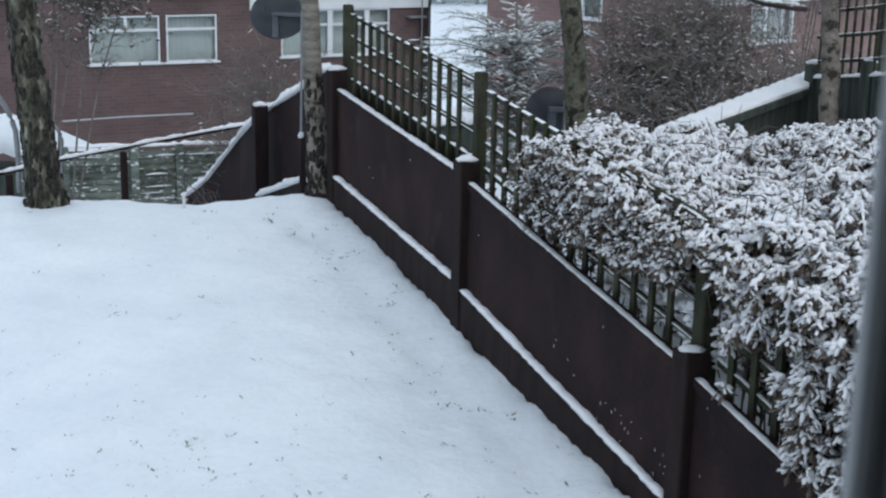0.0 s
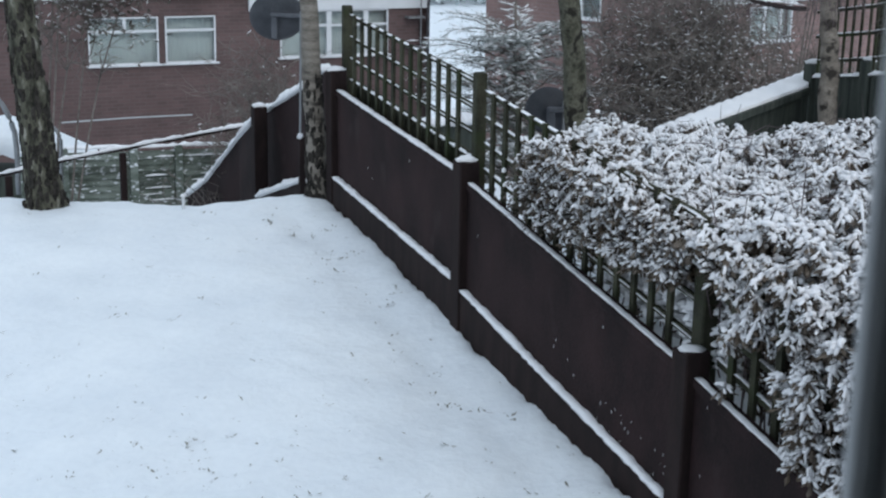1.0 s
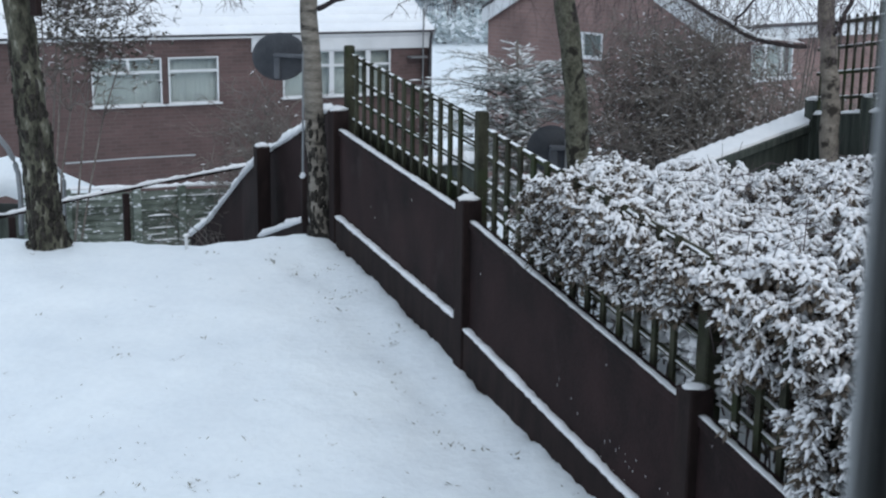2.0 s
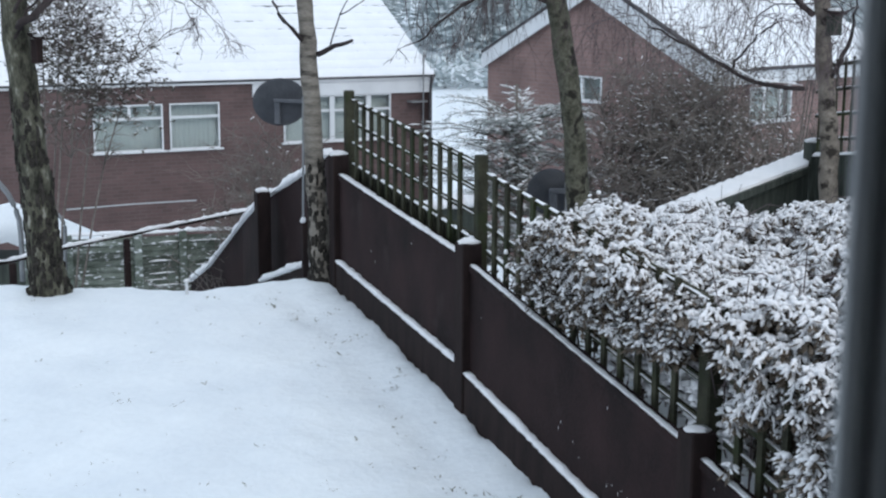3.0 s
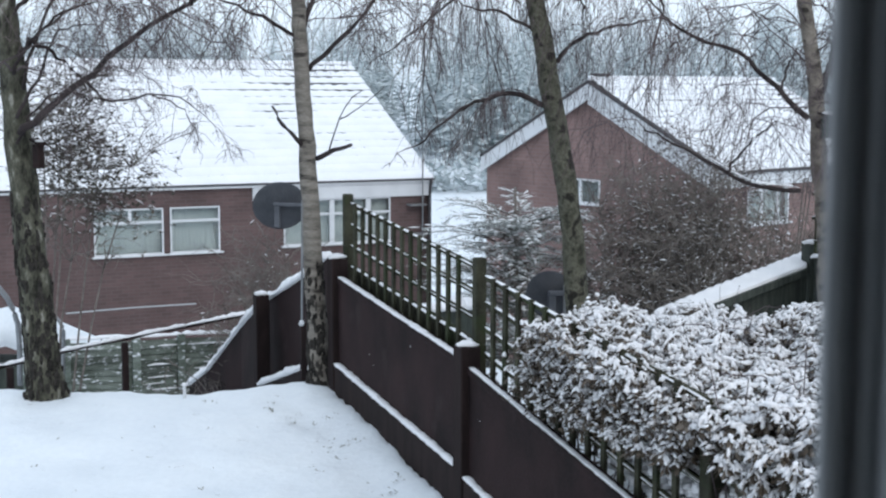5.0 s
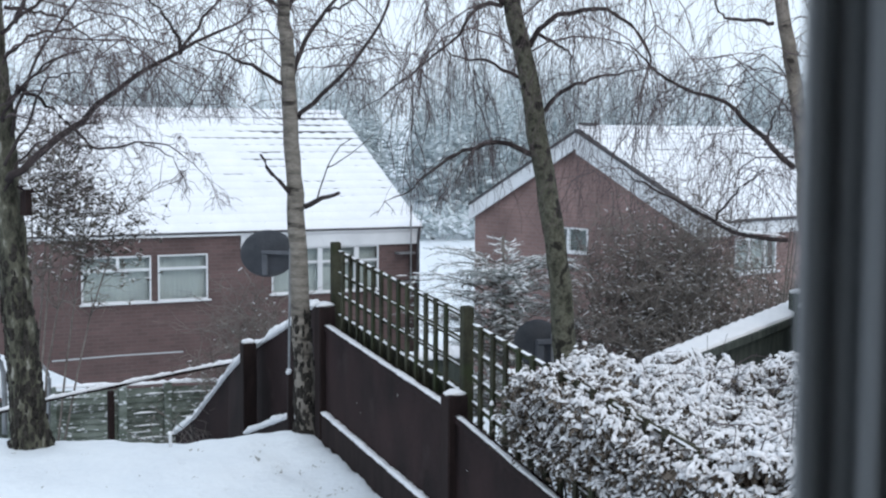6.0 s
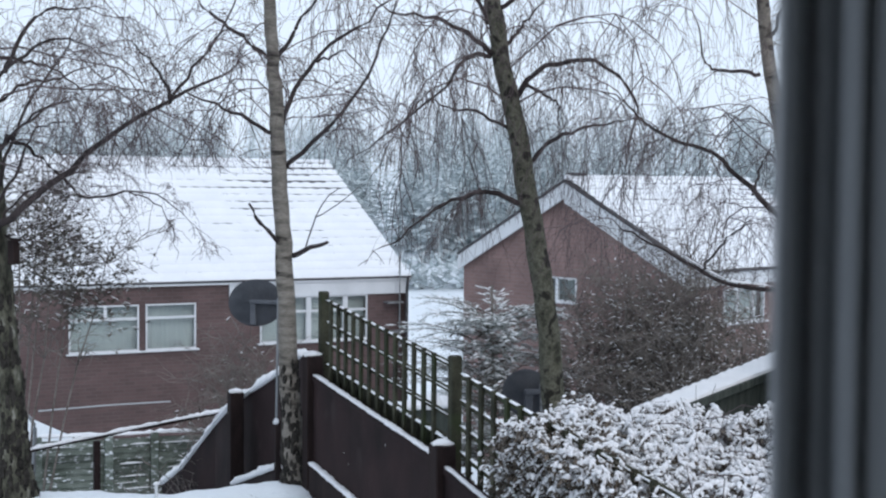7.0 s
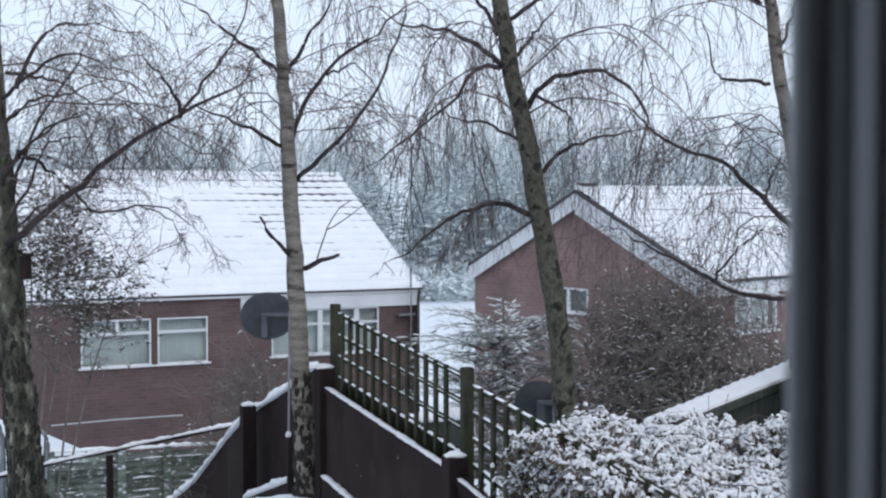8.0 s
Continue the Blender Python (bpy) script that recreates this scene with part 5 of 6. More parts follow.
def conifer(label, at, radius, height, seed):
    """A bushy evergreen of arching boughs with flat sprays, snow lying along each."""
    rng = random.Random(seed)
    ob = empty("conifer", label, "shrub")
    wood, leaf, white = Soup(), Soup(), SnowDabs()
    base = Vector(at)
    wood.tube([base, base + Vector((0.03, 0, height * 0.5)), base + Vector((0, 0.02, height * 0.95))], 0.06, 0.012, 6)
    for k in range(330):
        f = rng.random() ** 0.75
        a = rng.uniform(0, math.tau)
        reach = radius * (1.0 - 0.45 * f ** 3) * rng.uniform(0.45, 1.15)
        p = base + Vector((rng.gauss(0, 0.12), rng.gauss(0, 0.12), height * (0.12 + 0.74 * f)))
        out = Vector((math.cos(a), math.sin(a), 0))
        rise = rng.uniform(0.25, 0.75)
        line = [p + out * reach * j / 9 + Vector((rng.gauss(0, 0.012), rng.gauss(0, 0.012), reach * (rise * j / 9 - 0.35 * (j / 9) ** 2))) for j in range(10)]
        wood.tube(line, 0.009, 0.003, 3)
        for j in range(2, 10):
            e = (line[j] - line[j - 1]).normalized()
            s = e.cross(Vector((0, 0, 1))).normalized()
            for side in (-1, 1):
                v = (e * rng.uniform(0.5, 1.0) + s * side * rng.uniform(0.5, 1.0) + Vector((0, 0, rng.uniform(-0.35, 0.35)))).normalized()
                w = rng.uniform(0.09, 0.19)
                for q in range(5):
                    n = line[j] + v * w * q / 4
                    for t in (-1, 1):
                        d = (v * 0.8 + v.cross(Vector((0, 0, 1))) * t * 0.8 + Vector((0, 0, rng.uniform(-0.4, 0.3)))).normalized()
                        leaf.leaf(n, d, d.cross(Vector((0, 0.1, 1))).normalized(), rng.uniform(0.035, 0.06), 0.014)
                if rng.random() < 0.62:
                    white.lump(line[j] + v * w * rng.uniform(0.3, 0.8) + Vector((0, 0, 0.006)), w * rng.uniform(0.25, 0.42), 0.011, 0.009, rng, math.atan2(v.y, v.x), v.z)
    wood.make("branch_spray", SHRUB_TWIG, ob, "thin brown branches", kind="stuff")
    leaf.make("needles", FROST_LEAF, ob, "grey-green needle sprays", kind="stuff")
    white.make("snow_specks", SNOW_CAP, ob, "snow lying along the sprays", True, "stuff")
    return ob


def on_ground(x, y, sink=0.05):
    return (x, y, ground(x, y) - sink)


shrub("tall bare brown shrub dusted with snow", on_ground(2.42, 13.6), 0.85, 3.85, 101, 95, SHRUB_LEAF, 2700, 3400, 0.055, 0.6, shoots=7)
shrub("tall bare brown shrub dusted with snow", on_ground(1.95, 14.2), 0.85, 4.05, 103, 90, SHRUB_LEAF, 2300, 3200, 0.055, 0.6)
shrub("wide bare brown shrub dusted with snow", on_ground(3.45, 13.9), 1.0, 3.1, 105, 90, SHRUB_LEAF, 1500, 2200, 0.055, 0.5)
conifer("frosted grey-green conifer shrub with snowy sprays", on_ground(0.52, 14.5), 1.2, 3.85, 107)
shrub("small bare shrub with snowy tips behind the side fence", on_ground(-2.05, 14.0), 0.60, 3.15, 109, 42, SHRUB_LEAF, 500, 380, 0.05, 0.7)
shrub("evergreen shrub with drooping leaves dusted with snow", on_ground(-3.34, 10.4), 0.48, 3.50, 111, 6, SHRUB_LEAF, 1250, 800, 0.062, 0.3, leaf_from=5, lean_x=0.36)
shrub("small dry shrub speckled with snow by the fence", on_ground(-2.02, 11.2, 0.3), 0.22, 1.45, 113, 8, LEAF, 60, 60, 0.05, 0.5)

# ---- far woods ----
rng = random.Random(5)
woods_dark, woods_snow, woods_wood = Soup(), Soup(), Soup()
for k in range(380):
    a = radians(rng.uniform(-24, 24))
    r = rng.uniform(92, 130)
    x, y = math.sin(a) * r, math.cos(a) * r
    zb = ground(x, y)
    top = EYE_Z + r * math.tan(radians(rng.uniform(2.5, 3.6) + 0.3 * noise.noise(Vector((a * 12, 1, 0)))))
    h = top - zb
    wide = rng.uniform(2.0, 3.2)
    woods_wood.tube([Vector((x, y, zb)), Vector((x, y, zb + h * 0.5)), Vector((x, y, top - 0.3))], 0.10, 0.02, 4)
    for j in range(430):
        f = rng.random() ** 0.8
        z = zb + h * (0.05 + 0.95 * f)
        w = wide * (1 - f) ** 0.7 + 0.12
        b = rng.uniform(0, math.tau)
        d = Vector((math.cos(b), math.sin(b), rng.uniform(-0.6, 0.15)))
        s = (d.cross(Vector((0, 0, 1))) + Vector((0, 0, rng.uniform(-0.6, 0.6)))).normalized()
        p = Vector((x, y, z)) + d * w * rng.uniform(0.0, 0.6)
        soup = woods_snow if rng.random() < 0.28 else woods_dark
        soup.leaf(p, d, s, w * rng.uniform(0.20, 0.42), w * rng.uniform(0.08, 0.18))
woods = empty("far_woods", "distant snowy conifer wood with haze painted into its colours", "woods", kind="stuff")
# Boughs and stems alike carry the painted haze.
woods_dark.make("boughs", HAZY_FIR, woods, "conifer boughs paled by haze in the colour", kind="stuff")
woods_snow.make("snowy_boughs", HAZY_SNOW, woods, "snowy boughs dulled by haze in the colour", kind="stuff")
woods_wood.make("stems", HAZY_FIR, woods, "", kind="stuff")
# a low clipped boundary thicket before the wood
thicket = Soup()
for k in range(2600):
    x, y = rng.uniform(-14, 20), rng.uniform(78, 82)
    p = Vector((x, y, ground(x, y) + rng.uniform(0, 1.6)))
    a = rng.uniform(0, math.tau)
    d = Vector((math.cos(a), math.sin(a), rng.uniform(-0.3, 0.8)))
    thicket.leaf(p, d, d.cross(Vector((0, 0.2, 1))).normalized(), 0.7, 0.3)
tagged(thicket.make("far_thicket", HAZY_FIR, None, "low frosted thicket before the wood, haze in its colour", kind="stuff"), category="thicket")


# ---- the side fence that runs down the bank ----
rng = random.Random(8)
side_fence = empty("side_fence", "dark brown fence running down the bank, snow on top", "fence")


def rail_between(name, a, b, drop, thick, mat, parent):
    """An upright board from a to b (top edge), so deep and thick."""
    a, b = Vector(a), Vector(b)
    u = (b - a)
    w = Vector((-u.y, u.x, 0)).normalized() * thick / 2
    dn = Vector((0, 0, -drop))
    return part(name, hexa(bmesh.new(), [a - w + dn, b - w + dn, b + w + dn, a + w + dn], [a - w, b - w, b + w, a + w], 0.004), mat, parent)


def upright(name, top, length, half, mat, parent, turn=0.4):
    x, y, z = top
    c, s = math.cos(turn) * half, math.sin(turn) * half
    q = lambda h: [(x - c + s, y - s - c, h), (x + c + s, y + s - c, h), (x + c - s, y + s + c, h), (x - c - s, y - s + c, h)]
    return part(name, hexa(bmesh.new(), q(z - length), q(z), 0.006), mat, parent)


sf = [(-0.87, 8.66, 0.95), (-1.13, 9.41, 0.71), (-1.53, 10.15, 0.40), (-1.80, 10.89, 0.10), (-2.20, 11.61, -0.40), (-2.52, 12.34, -0.70)]
for a, b in zip(sf, sf[1:]):
    rail_between("panel", a, b, 1.7, 0.03, FENCE_WOOD, side_fence)
    snow_ridge("snow_ridge", Vector(a) + Vector((0, 0, 0.0)), Vector(b), 0.09, 0.07, side_fence, rng)
for top in [(-1.48, 9.79, 0.54), (-1.77, 10.86, 0.20)]:
    upright("post", top, 1.9, 0.05 if top[1] < 10.3 else 0.03, POST_WOOD, side_fence)
    cap = Soup()
    cap.lump(Vector(top), 0.06, 0.06, 0.03, rng)
    cap.make("snow_cap", SNOW_CAP, side_fence, "small cushion of snow", True)
lg = [(-1.02, 8.54, 0.25), (-1.43, 9.59, -0.08)]
rail_between("gravel_board", lg[0], lg[1], 0.3, 0.06, POST_WOOD, side_fence)
snow_ridge("snow_ridge", lg[0], lg[1], 0.12, 0.06, side_fence, rng)

# ---- handrail along the bank ----
rail = empty("handrail", "snow-topped wooden handrail along the bank", "railing")
hr = [(-3.26, 8.82, 0.18), (-3.15, 9.17, 0.13), (-2.88, 9.58, 0.15), (-2.54, 9.98, 0.17), (-2.15, 10.38, 0.20), (-1.69, 10.77, 0.24)]
bm = bmesh.new()
tube(bm, resample(vecs(hr), 16, rng, 0.004), [0.014] * 17, 8)
part("rail", bm, POST_WOOD, rail, "", True)
for a, b in zip(hr, hr[1:]):
    snow_ridge("snow_ridge", Vector(a) + Vector((0, 0, 0.008)), Vector(b) + Vector((0, 0, 0.008)), 0.042, 0.024, rail, rng)
for top in [(-3.07, 9.04, 0.15), (-2.49, 9.84, 0.17)]:
    upright("post", top, 1.5, 0.024, POST_WOOD, rail)

# ---- lapped fence panels in the lower garden ----
lap = empty("lap_fence", "weathered green-grey lapped fence panels with snow on the boards", "fence")
lt = [(-4.20, 12.73, -0.40), (-3.87, 13.09, -0.42), (-3.29, 13.51, -0.47), (-2.91, 13.85, -0.50), (-2.44, 14.19, -0.54)]
for n_, (a, b) in enumerate(zip(lt, lt[1:])):
    a, b = Vector(a), Vector(b)
    for k in range(19):
        dz = Vector((0, 0, -0.04 - 0.064 * k))
        u = b - a
        w = Vector((-u.y, u.x, 0)).normalized()
        lean = w * (-0.02)
        low = [a + dz + lean * 1.6 + Vector((0, 0, -0.075)), b + dz + lean * 1.6 + Vector((0, 0, -0.075)), b + dz + lean * 0.8 + Vector((0, 0, -0.075)), a + dz + lean * 0.8 + Vector((0, 0, -0.075))]
        high = [a + dz + lean * 0.4, b + dz + lean * 0.4, b + dz - lean * 0.4, a + dz - lean * 0.4]
        part("slat", hexa(bmesh.new(), low, high), GREY_WOOD, lap)
        if rng.random() < 0.75:
            s0, s1 = sorted((rng.uniform(0, 0.6), rng.uniform(0.4, 1.0)))
            snow_ridge("snow_ridge", a.lerp(b, s0) + dz + lean * 1.4 + Vector((0, 0, -0.060)), a.lerp(b, s1) + dz + lean * 1.4 + Vector((0, 0, -0.060)), 0.022, 0.016, lap, rng, 0.08)
    snow_ridge("snow_ridge", a, b, 0.08, 0.04, lap, rng, 0.06)
    upright("post", b + Vector((0, -0.05, 0.01)), 1.9, 0.04, GREY_WOOD, lap)

# ---- snow-covered shed in the lower garden ----
shed = empty("garden_shed", "low garden shed with a thick snow-covered roof", "shed")
sh = [(-5.71, 14.52, -0.76), (-5.37, 14.65, -0.48), (-4.97, 14.79, -0.39), (-4.70, 14.87, -0.52), (-4.42, 14.96, -0.62), (-4.07, 15.06, -0.80)]
bm = bmesh.new()
front, backr = [bm.verts.new(p) for p in sh], [bm.verts.new((p[0] - 0.3, p[1] + 0.9, p[2] - 0.12)) for p in sh]
lowf, lowb = [bm.verts.new((p[0], p[1] - 0.25, p[2] - 0.38)) for p in sh], [bm.verts.new((p[0] - 0.3, p[1] + 0.9, p[2] - 0.24)) for p in sh]
for i in range(len(sh) - 1):
    bm.faces.new((front[i], front[i + 1], backr[i + 1], backr[i]))
    bm.faces.new((lowf[i], lowf[i + 1], front[i + 1], front[i]))
    bm.faces.new((lowb[i + 1], lowb[i], backr[i], backr[i + 1]))
    bm.faces.new((lowf[i + 1], lowf[i], lowb[i], lowb[i + 1]))
bmesh.ops.recalc_face_normals(bm, faces=bm.faces)
part("snowy_roof", bm, SNOW, shed, "roof under thick snow", True)
x0, x1, yy, zz = sh[0][0] + 0.1, sh[-1][0] - 0.1, sh[0][1] + 0.1, sh[0][2] - 0.13
part("wall", box(x0, yy, zz - 1.9, x1, yy + 0.7, zz - 0.12, 0.01), GREEN_WOOD, shed)

# Bent metal pipes stand in for two curved, snowy limbs.
hoop = empty("limb_pipes", "curved metal pipes standing in for thick snowy limbs", "hoop")
bm = bmesh.new()
tube(bm, resample(vecs([(-3.72, 10.56, 0.53), (-3.61, 10.60, 0.39), (-3.55, 10.62, 0.24), (-3.53, 10.63, 0.08), (-3.53, 10.63, -0.33)]), 14, rng, 0.003), [0.022] * 15, 8)
part("pipe", bm, METAL, hoop, "", True)
bm = bmesh.new()
tube(bm, resample(vecs([(-3.34, 10.90, 0.20), (-3.28, 10.92, 0.12), (-3.26, 10.92, 0.02), (-3.28, 10.92, -0.38)]), 10, rng, 0.003), [0.016] * 11, 8)
part("pipe", bm, METAL, hoop, "", True)

# pale pipe along the house wall
pp = [(-7.80, 26.37, -2.40), (-6.73, 27.23, -2.42), (-5.58, 28.05, -2.46)]
pipe = empty("wall_pipe", "pale pipe fixed along the brick house wall", "pipe")
bm = bmesh.new()
tube(bm, vecs(pp), [0.018] * 3, 6)
part("pipe", bm, FRAME_PVC, pipe)


# ---- satellite dishes ----
def dish(label, at, wide, high, turn, tip, pole, reach):
    d = empty("satellite_dish", label, "satellite dish", at, turn, "satellite dishes")
    bm = bmesh.new()
    rings = []
    for i in range(8):
        f = i / 7
        rings.append([bm.verts.new((math.cos(k * math.tau / 28) * wide / 2 * f, 0.10 * wide * (1 - f * f), math.sin(k * math.tau / 28) * high / 2 * f)) for k in range(28)] if i else [bm.verts.new((0, 0.10 * wide, 0))])
    for k in range(28):
        bm.faces.new((rings[0][0], rings[1][k], rings[1][(k + 1) % 28]))
        for r, s in zip(rings[1:], rings[2:]):
            bm.faces.new((r[k], s[k], s[(k + 1) % 28], r[(k + 1) % 28]))
    for v in bm.verts:
        v.co = Matrix.Rotation(radians(tip), 3, "X") @ v.co
    bmesh.ops.solidify(bm, geom=bm.faces[:], thickness=0.008)
    part("reflector", bm, DISH_GREY, d, "dark grey perforated reflector", True)
    bm = bmesh.new()
    tube(bm, [Vector((0.0, 0.0, -high * 0.48)), Vector((-0.02, -0.25, -high * 0.40)), Vector((-0.02, -0.42, -high * 0.15))], [0.012] * 3, 6)
    part("arm", bm, DISH_GREY, d)
    part("feed_horn", box(-0.06, -0.46, -high * 0.15 - 0.03, 0.02, -0.36, -high * 0.15 + 0.05, 0.01), DISH_GREY, d)
    part("bracket", box(-0.03, 0.05, -high * 0.45, 0.03, 0.085, 0.03, 0.006), DISH_GREY, d)
    part("mount", box(-reach, 0.06, 0.0, 0.03, 0.10, 0.035, 0.006), DISH_GREY, d)
    bm = bmesh.new()
    tube(bm, [Vector((-reach, 0.08, 0.08)), Vector((-reach, 0.08, -pole))], [0.02] * 2, 8)
    part("pole", bm, METAL, d, "galvanised pole", True)
    return d


d1 = (-1.81, 13.28, 0.88)
dish("dark grey satellite dish on a pole", d1, 0.58, 0.46, 165, 8, 3.0, 0.36)
d2 = (0.61, 9.88, 0.54)
dish("dark grey satellite dish behind the hedge", d2, 0.36, 0.34, 190, 8, 1.9, 0.10)

# thin pole and short post beside the slender birch
tp = [(-1.02, 8.49, 1.33), (-1.03, 8.49, 0.57), (-1.02, 8.49, 0.56), (-1.02, 8.49, 0.16)]
feeder = empty("garden_pole", "thin metal pole on a dark stump beside the birch", "pole")
bm = bmesh.new()
tube(bm, [Vector(tp[0]), Vector(tp[1])], [0.007, 0.007], 6)
part("rod", bm, METAL, feeder)
cap = Soup()
cap.lump(Vector(tp[1]) + Vector((0.0, -0.01, -0.02)), 0.022, 0.022, 0.03, rng)
cap.make("snow_cap", SNOW_CAP, feeder, "", True)
upright("stump", tp[2], 0.55, 0.02, POST_WOOD, feeder)

# small white peg at the lawn's edge
pg = (-1.69, 8.07, 0.25)
peg = empty("garden_peg", "small white peg topped with snow in the lawn", "peg")
bm = bmesh.new()
tube(bm, [Vector((pg[0], pg[1], pg[2] - 0.12)), Vector((pg[0], pg[1], pg[2] + 0.0))], [0.010, 0.010], 8)
part("stake", bm, WHITE_PVC, peg)
cap = Soup()
cap.lump(Vector(pg), 0.022, 0.020, 0.016, rng)
cap.make("snow_cap", SNOW_CAP, peg, "", True)

# ---- dark green fence beyond the hedge, with a sloping snow-covered top ----
green_fence = empty("green_fence", "dark green weathered fence with trellis and a snowy capping", "fence")
gt = [(1.11, 8.02, 0.69), (1.32, 8.57, 0.65), (1.80, 9.06, 0.74), (2.36, 9.51, 0.86)]
for a, b in zip(gt, gt[1:]):
    rail_between("panel", Vector(a) + Vector((0, 0, -0.07)), Vector(b) + Vector((0, 0, -0.07)), 1.6, 0.04, GREEN_WOOD, green_fence)
# lean-to roof along the fence, deep in snow
rn = [Vector(q) for q in [(1.11, 8.02, 0.65), (2.37, 9.51, 0.81)]]
rf = [Vector(q) for q in [(1.16, 8.37, 0.67), (2.45, 9.85, 0.87)]]
lean_to = empty("lean_to", "low lean-to with a dark green edge board under smooth snow", "lean-to")
bm = bmesh.new()
grid = []
for i in range(61):
    a, b = rn[0].lerp(rn[1], i / 60), rf[0].lerp(rf[1], i / 60)
    row = [bm.verts.new(a + Vector((0, 0.01, -0.03 + 0.004 * noise.noise(a * 9))))]
    for j in range(9):
        p = a.lerp(b, j / 8)
        wave = 0.010 * abs(math.sin(i * 0.9)) * (j / 8) ** 3
        row.append(bm.verts.new(p + Vector((0, 0, wave + 0.006 * noise.noise(p * 6) + 0.003 * noise.noise(p * 19)))))
    row.append(bm.verts.new(b + Vector((0, 0.01, -0.04))))
    grid.append(row)
for r_, s_ in zip(grid, grid[1:]):
    for j in range(10):
        bm.faces.new((r_[j], s_[j], s_[j + 1], r_[j + 1]))
part("snow_layer", bm, SNOW_CAP, lean_to, "smooth layer of snow", True)
drop = Vector((0, 0, -0.022))
part("roof_sheet", hexa(bmesh.new(), [v + drop * 2.2 for v in (rn[0], rn[1], rf[1], rf[0])], [v + drop for v in (rn[0], rn[1], rf[1], rf[0])]), GREEN_WOOD, lean_to)
rail_between("edge_board", rn[0] + drop, rn[1] + drop, 0.05, 0.03, GREEN_WOOD, lean_to)
gp = [(2.42, 9.60, 0.95), (2.64, 9.02, 1.04), (2.70, 8.48, 1.13)]
for p, q in zip(gp, gp[1:]):
    p, q = Vector(p), Vector(q)
    rail_between("panel", p + Vector((0, 0, -0.10)), q + Vector((0, 0, -0.10)), 1.6, 0.03, GREEN_WOOD, green_fence)
    snow_ridge("snow_ridge", p + Vector((0, -0.03, -0.095)), q + Vector((0, -0.03, -0.095)), 0.06, 0.03, green_fence, rng)
    trellis = new("trellis")
    trellis.parent = green_fence
    for k in range(4):
        h = Vector((0, 0, 0.02 + 0.17 * k))
        rail_between("rail", p + h, q + h, 0.022, 0.016, TRELLIS_WOOD, trellis)
        snow_ridge("snow_ridge", p + h, q + h, 0.02, 0.008, trellis, rng, 0.05)
    for k in range(7):
        top = p.lerp(q, (k + 0.5) / 7) + Vector((0, -0.01, 0.56))
        upright("slat", top, 0.66, 0.010, TRELLIS_WOOD, trellis)
for p in gp:
    upright("post", Vector(p), 1.9, 0.05, GREEN_WOOD, green_fence)
    cap = Soup()
    cap.lump(Vector(p), 0.06, 0.06, 0.03, rng)
    cap.make("snow_cap", SNOW_CAP, green_fence, "small cushion of snow", True)
upright("trellis_post", Vector(gp[1]) + Vector((0.06, 0.05, 0.62)), 1.2, 0.03, TRELLIS_WOOD, green_fence)
for a_ in range(3):
    c = Vector((2.43, 9.91, 1.29))
    bm = bmesh.new()
    tube(bm, [c + Vector((a_ * 0.03, 0, 0.1)), c + Vector((a_ * 0.02 - 0.04, 0, -0.45))], [0.005, 0.006], 5)
    part("cane", bm, SHRUB_TWIG, green_fence, "thin upright cane")

# low snow-topped wall seen through the trellis
lw = [(-0.54, 10.99, 0.22), (0.11, 11.40, 0.21)]
low_wall = empty("low_wall", "low garden wall with thick snow on top", "wall")
rail_between("wall", lw[0], lw[1], 1.6, 0.2, GREEN_WOOD, low_wall)
snow_ridge("snow_ridge", lw[0], lw[1], 0.24, 0.09, low_wall, rng)

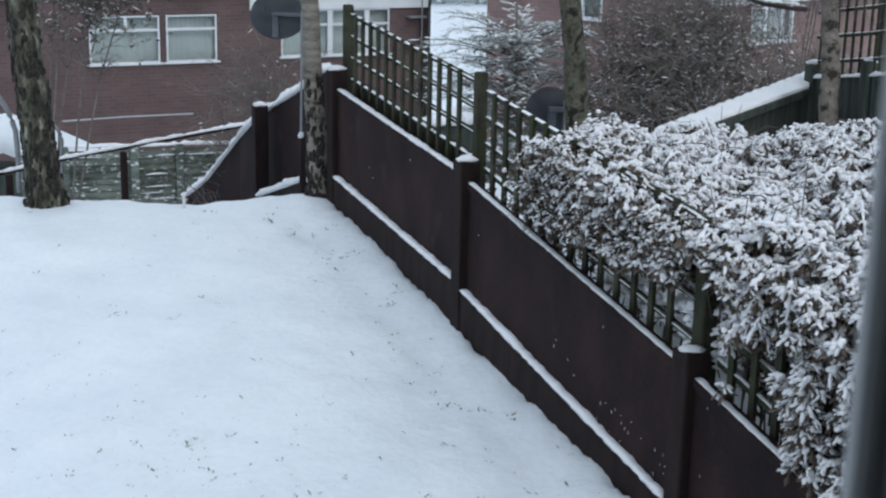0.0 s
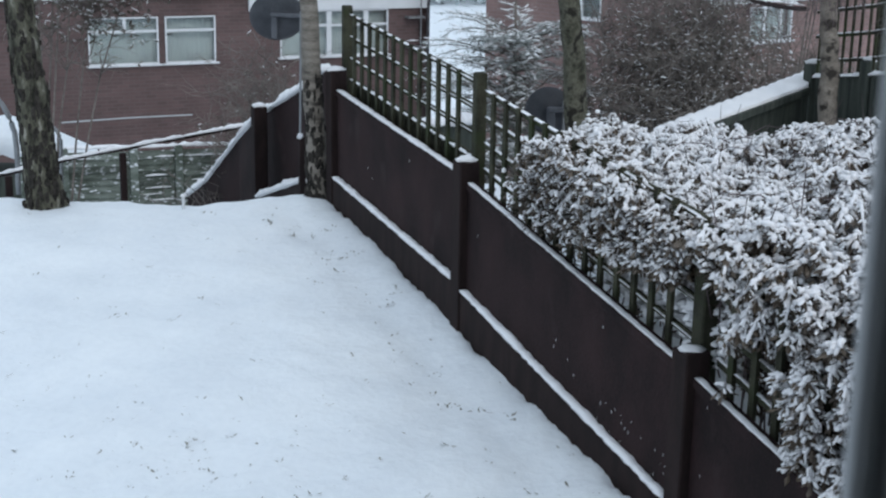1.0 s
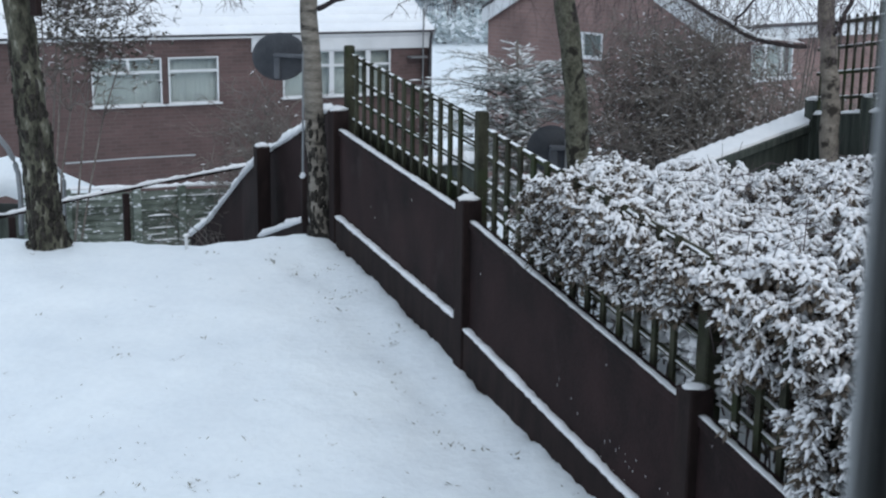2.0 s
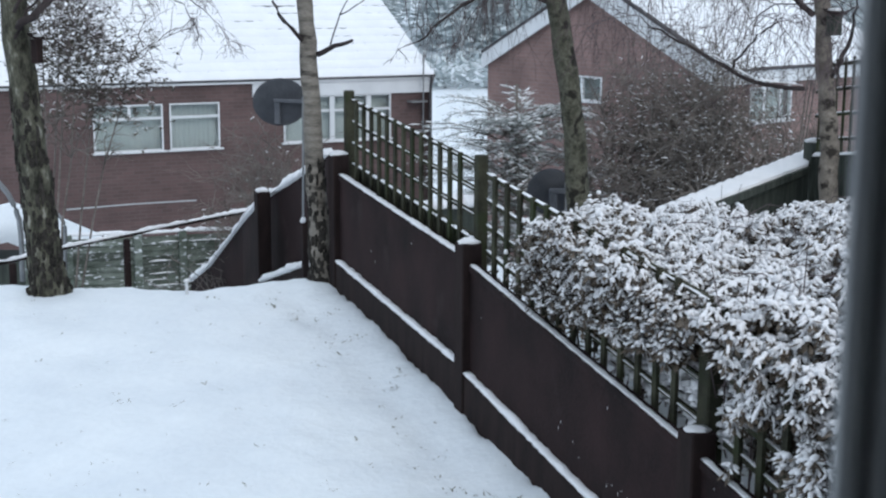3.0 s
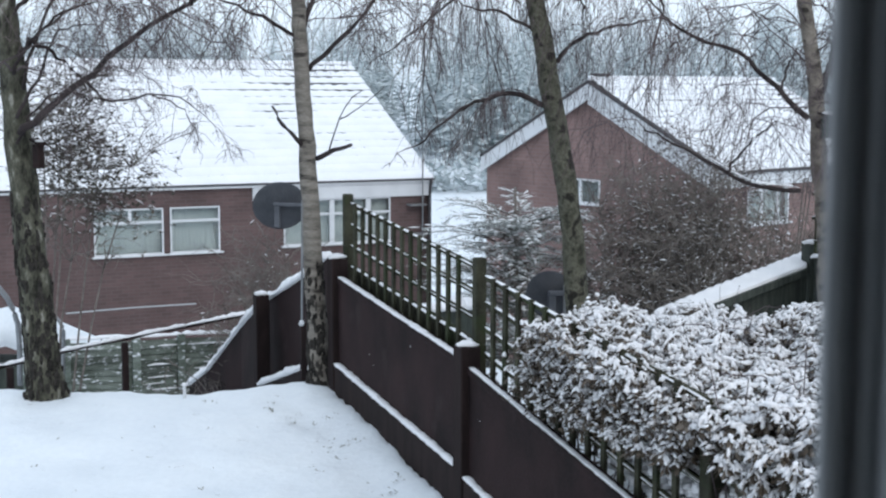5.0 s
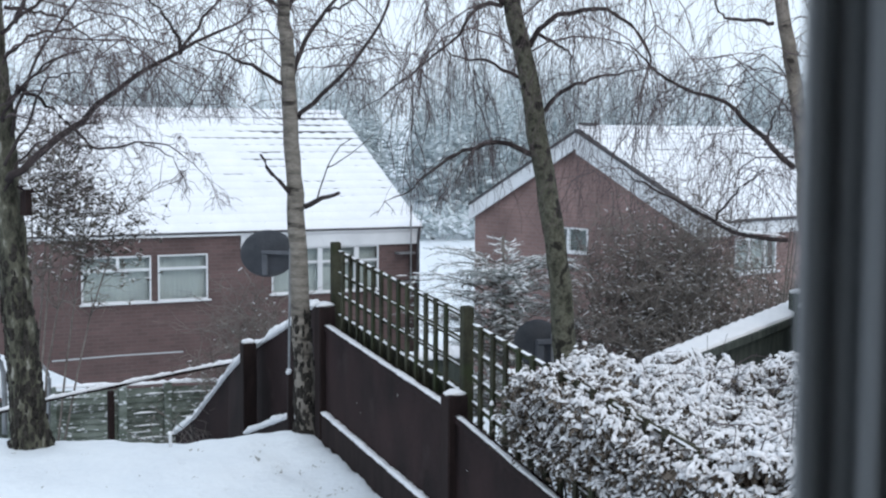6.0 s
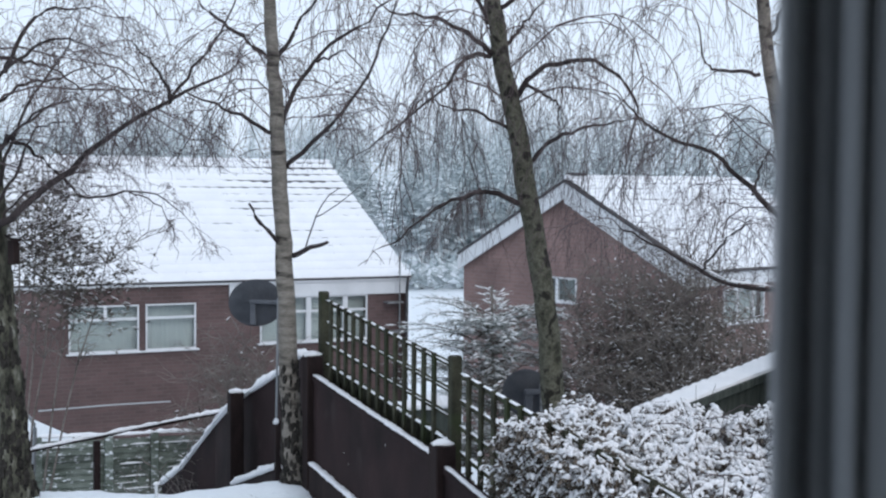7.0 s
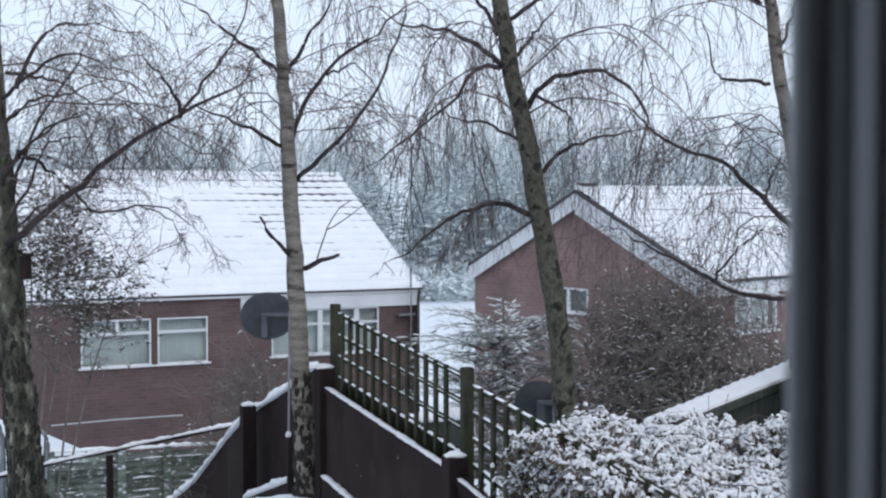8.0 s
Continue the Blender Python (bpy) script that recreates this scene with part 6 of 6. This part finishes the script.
# ---- tufts and crumbs in the lawn's snow; grey blades also stand in for shaded pits ----
rng = random.Random(31)
blades = Soup()
spots = [(rng.uniform(-3.2, 0.6), rng.uniform(3.0, 8.0), rng.uniform(0.3, 1.0)) for k in range(320)]
spots += [(-1.2 + rng.gauss(0, 0.5), 4.75 + rng.gauss(0, 0.4), rng.uniform(0.4, 0.95)) for k in range(150)]
spots += [(x + rng.gauss(0, 0.2) - 0.15, y, rng.uniform(0.6, 1.3)) for k in range(45) for y in (rng.uniform(4.2, 8.0),) for x in (-0.012 + (6.32 - y) * 0.4506 - 0.2,)]
for k in range(9):
    y = rng.uniform(5.0, 7.9)
    x = -0.012 + (6.32 - y) * 0.4506 - rng.uniform(0.12, 0.4)
    spots += [(x + rng.gauss(0, 0.03), y + rng.gauss(0, 0.03), rng.uniform(0.6, 1.2)) for j in range(4)]
for x, y, s in spots:
    if x > -0.012 + (6.32 - y) * 0.4506 - 0.07:
        continue
    z = ground(x, y)
    for k in range(rng.randrange(2, 6)):
        a = rng.uniform(0, math.tau)
        d = Vector((math.cos(a), math.sin(a), rng.uniform(0.1, 0.7))).normalized()
        p = Vector((x + rng.gauss(0, 0.012), y + rng.gauss(0, 0.012), z - 0.002))
        blades.leaf(p, d, d.cross(Vector((0, 0, 1))).normalized(), rng.uniform(0.014, 0.034) * s, 0.009 * s)
tagged(blades.make("grass_tufts", GRASS, None, "sparse grass blades, some standing in for small shaded pits in the snow", kind="stuff"), category="grass")


# ---- nest boxes on the birches ----
def nest_box(label, at, turn, wide=1.0, wood=GREEN_WOOD):
    nb = empty("nest_box", label, "nest box", at, turn, "nest boxes")
    part("box", box(-0.036 * wide, -0.05 * wide, -0.075, 0.036 * wide, 0.04 * wide, 0.06, 0.004), wood, nb)
    part("lid", hexa(bmesh.new(), *[[(x * wide, y * wide, z) for x, y, z in ((-0.055, -0.07, 0.055 + h), (0.055, -0.07, 0.055 + h), (0.055, 0.05, 0.085 + h), (-0.055, 0.05, 0.085 + h))] for h in (0.0, 0.012)]), POST_WOOD, nb)
    cap = Soup()
    cap.lump(Vector((0, -0.01, 0.078)), 0.05 * wide, 0.05 * wide, 0.02 * wide, rng)
    cap.make("snow_cap", SNOW_CAP, nb, "", True)
    return nb


nest_box("small dark wooden nest box on a birch trunk", (2.31, 8.86, 1.79), 20)

nest_box("small dark wooden nest box on a mossy birch trunk", (-2.49, 7.94, 1.635), 60, 0.62, POST_WOOD)

# snow lying on the low limb
bough = [(2.15, 8.92, 1.38), (2.00, 8.87, 1.40), (1.84, 8.82, 1.42), (1.69, 8.77, 1.49), (1.53, 8.72, 1.58)]
for a, b in zip(bough, bough[1:]):
    snow_ridge("snow_ridge", Vector(a) + Vector((0, 0, 0.012)), Vector(b) + Vector((0, 0, 0.012)), 0.028, 0.014, bpy.data.objects["birch_tree.003"], rng)
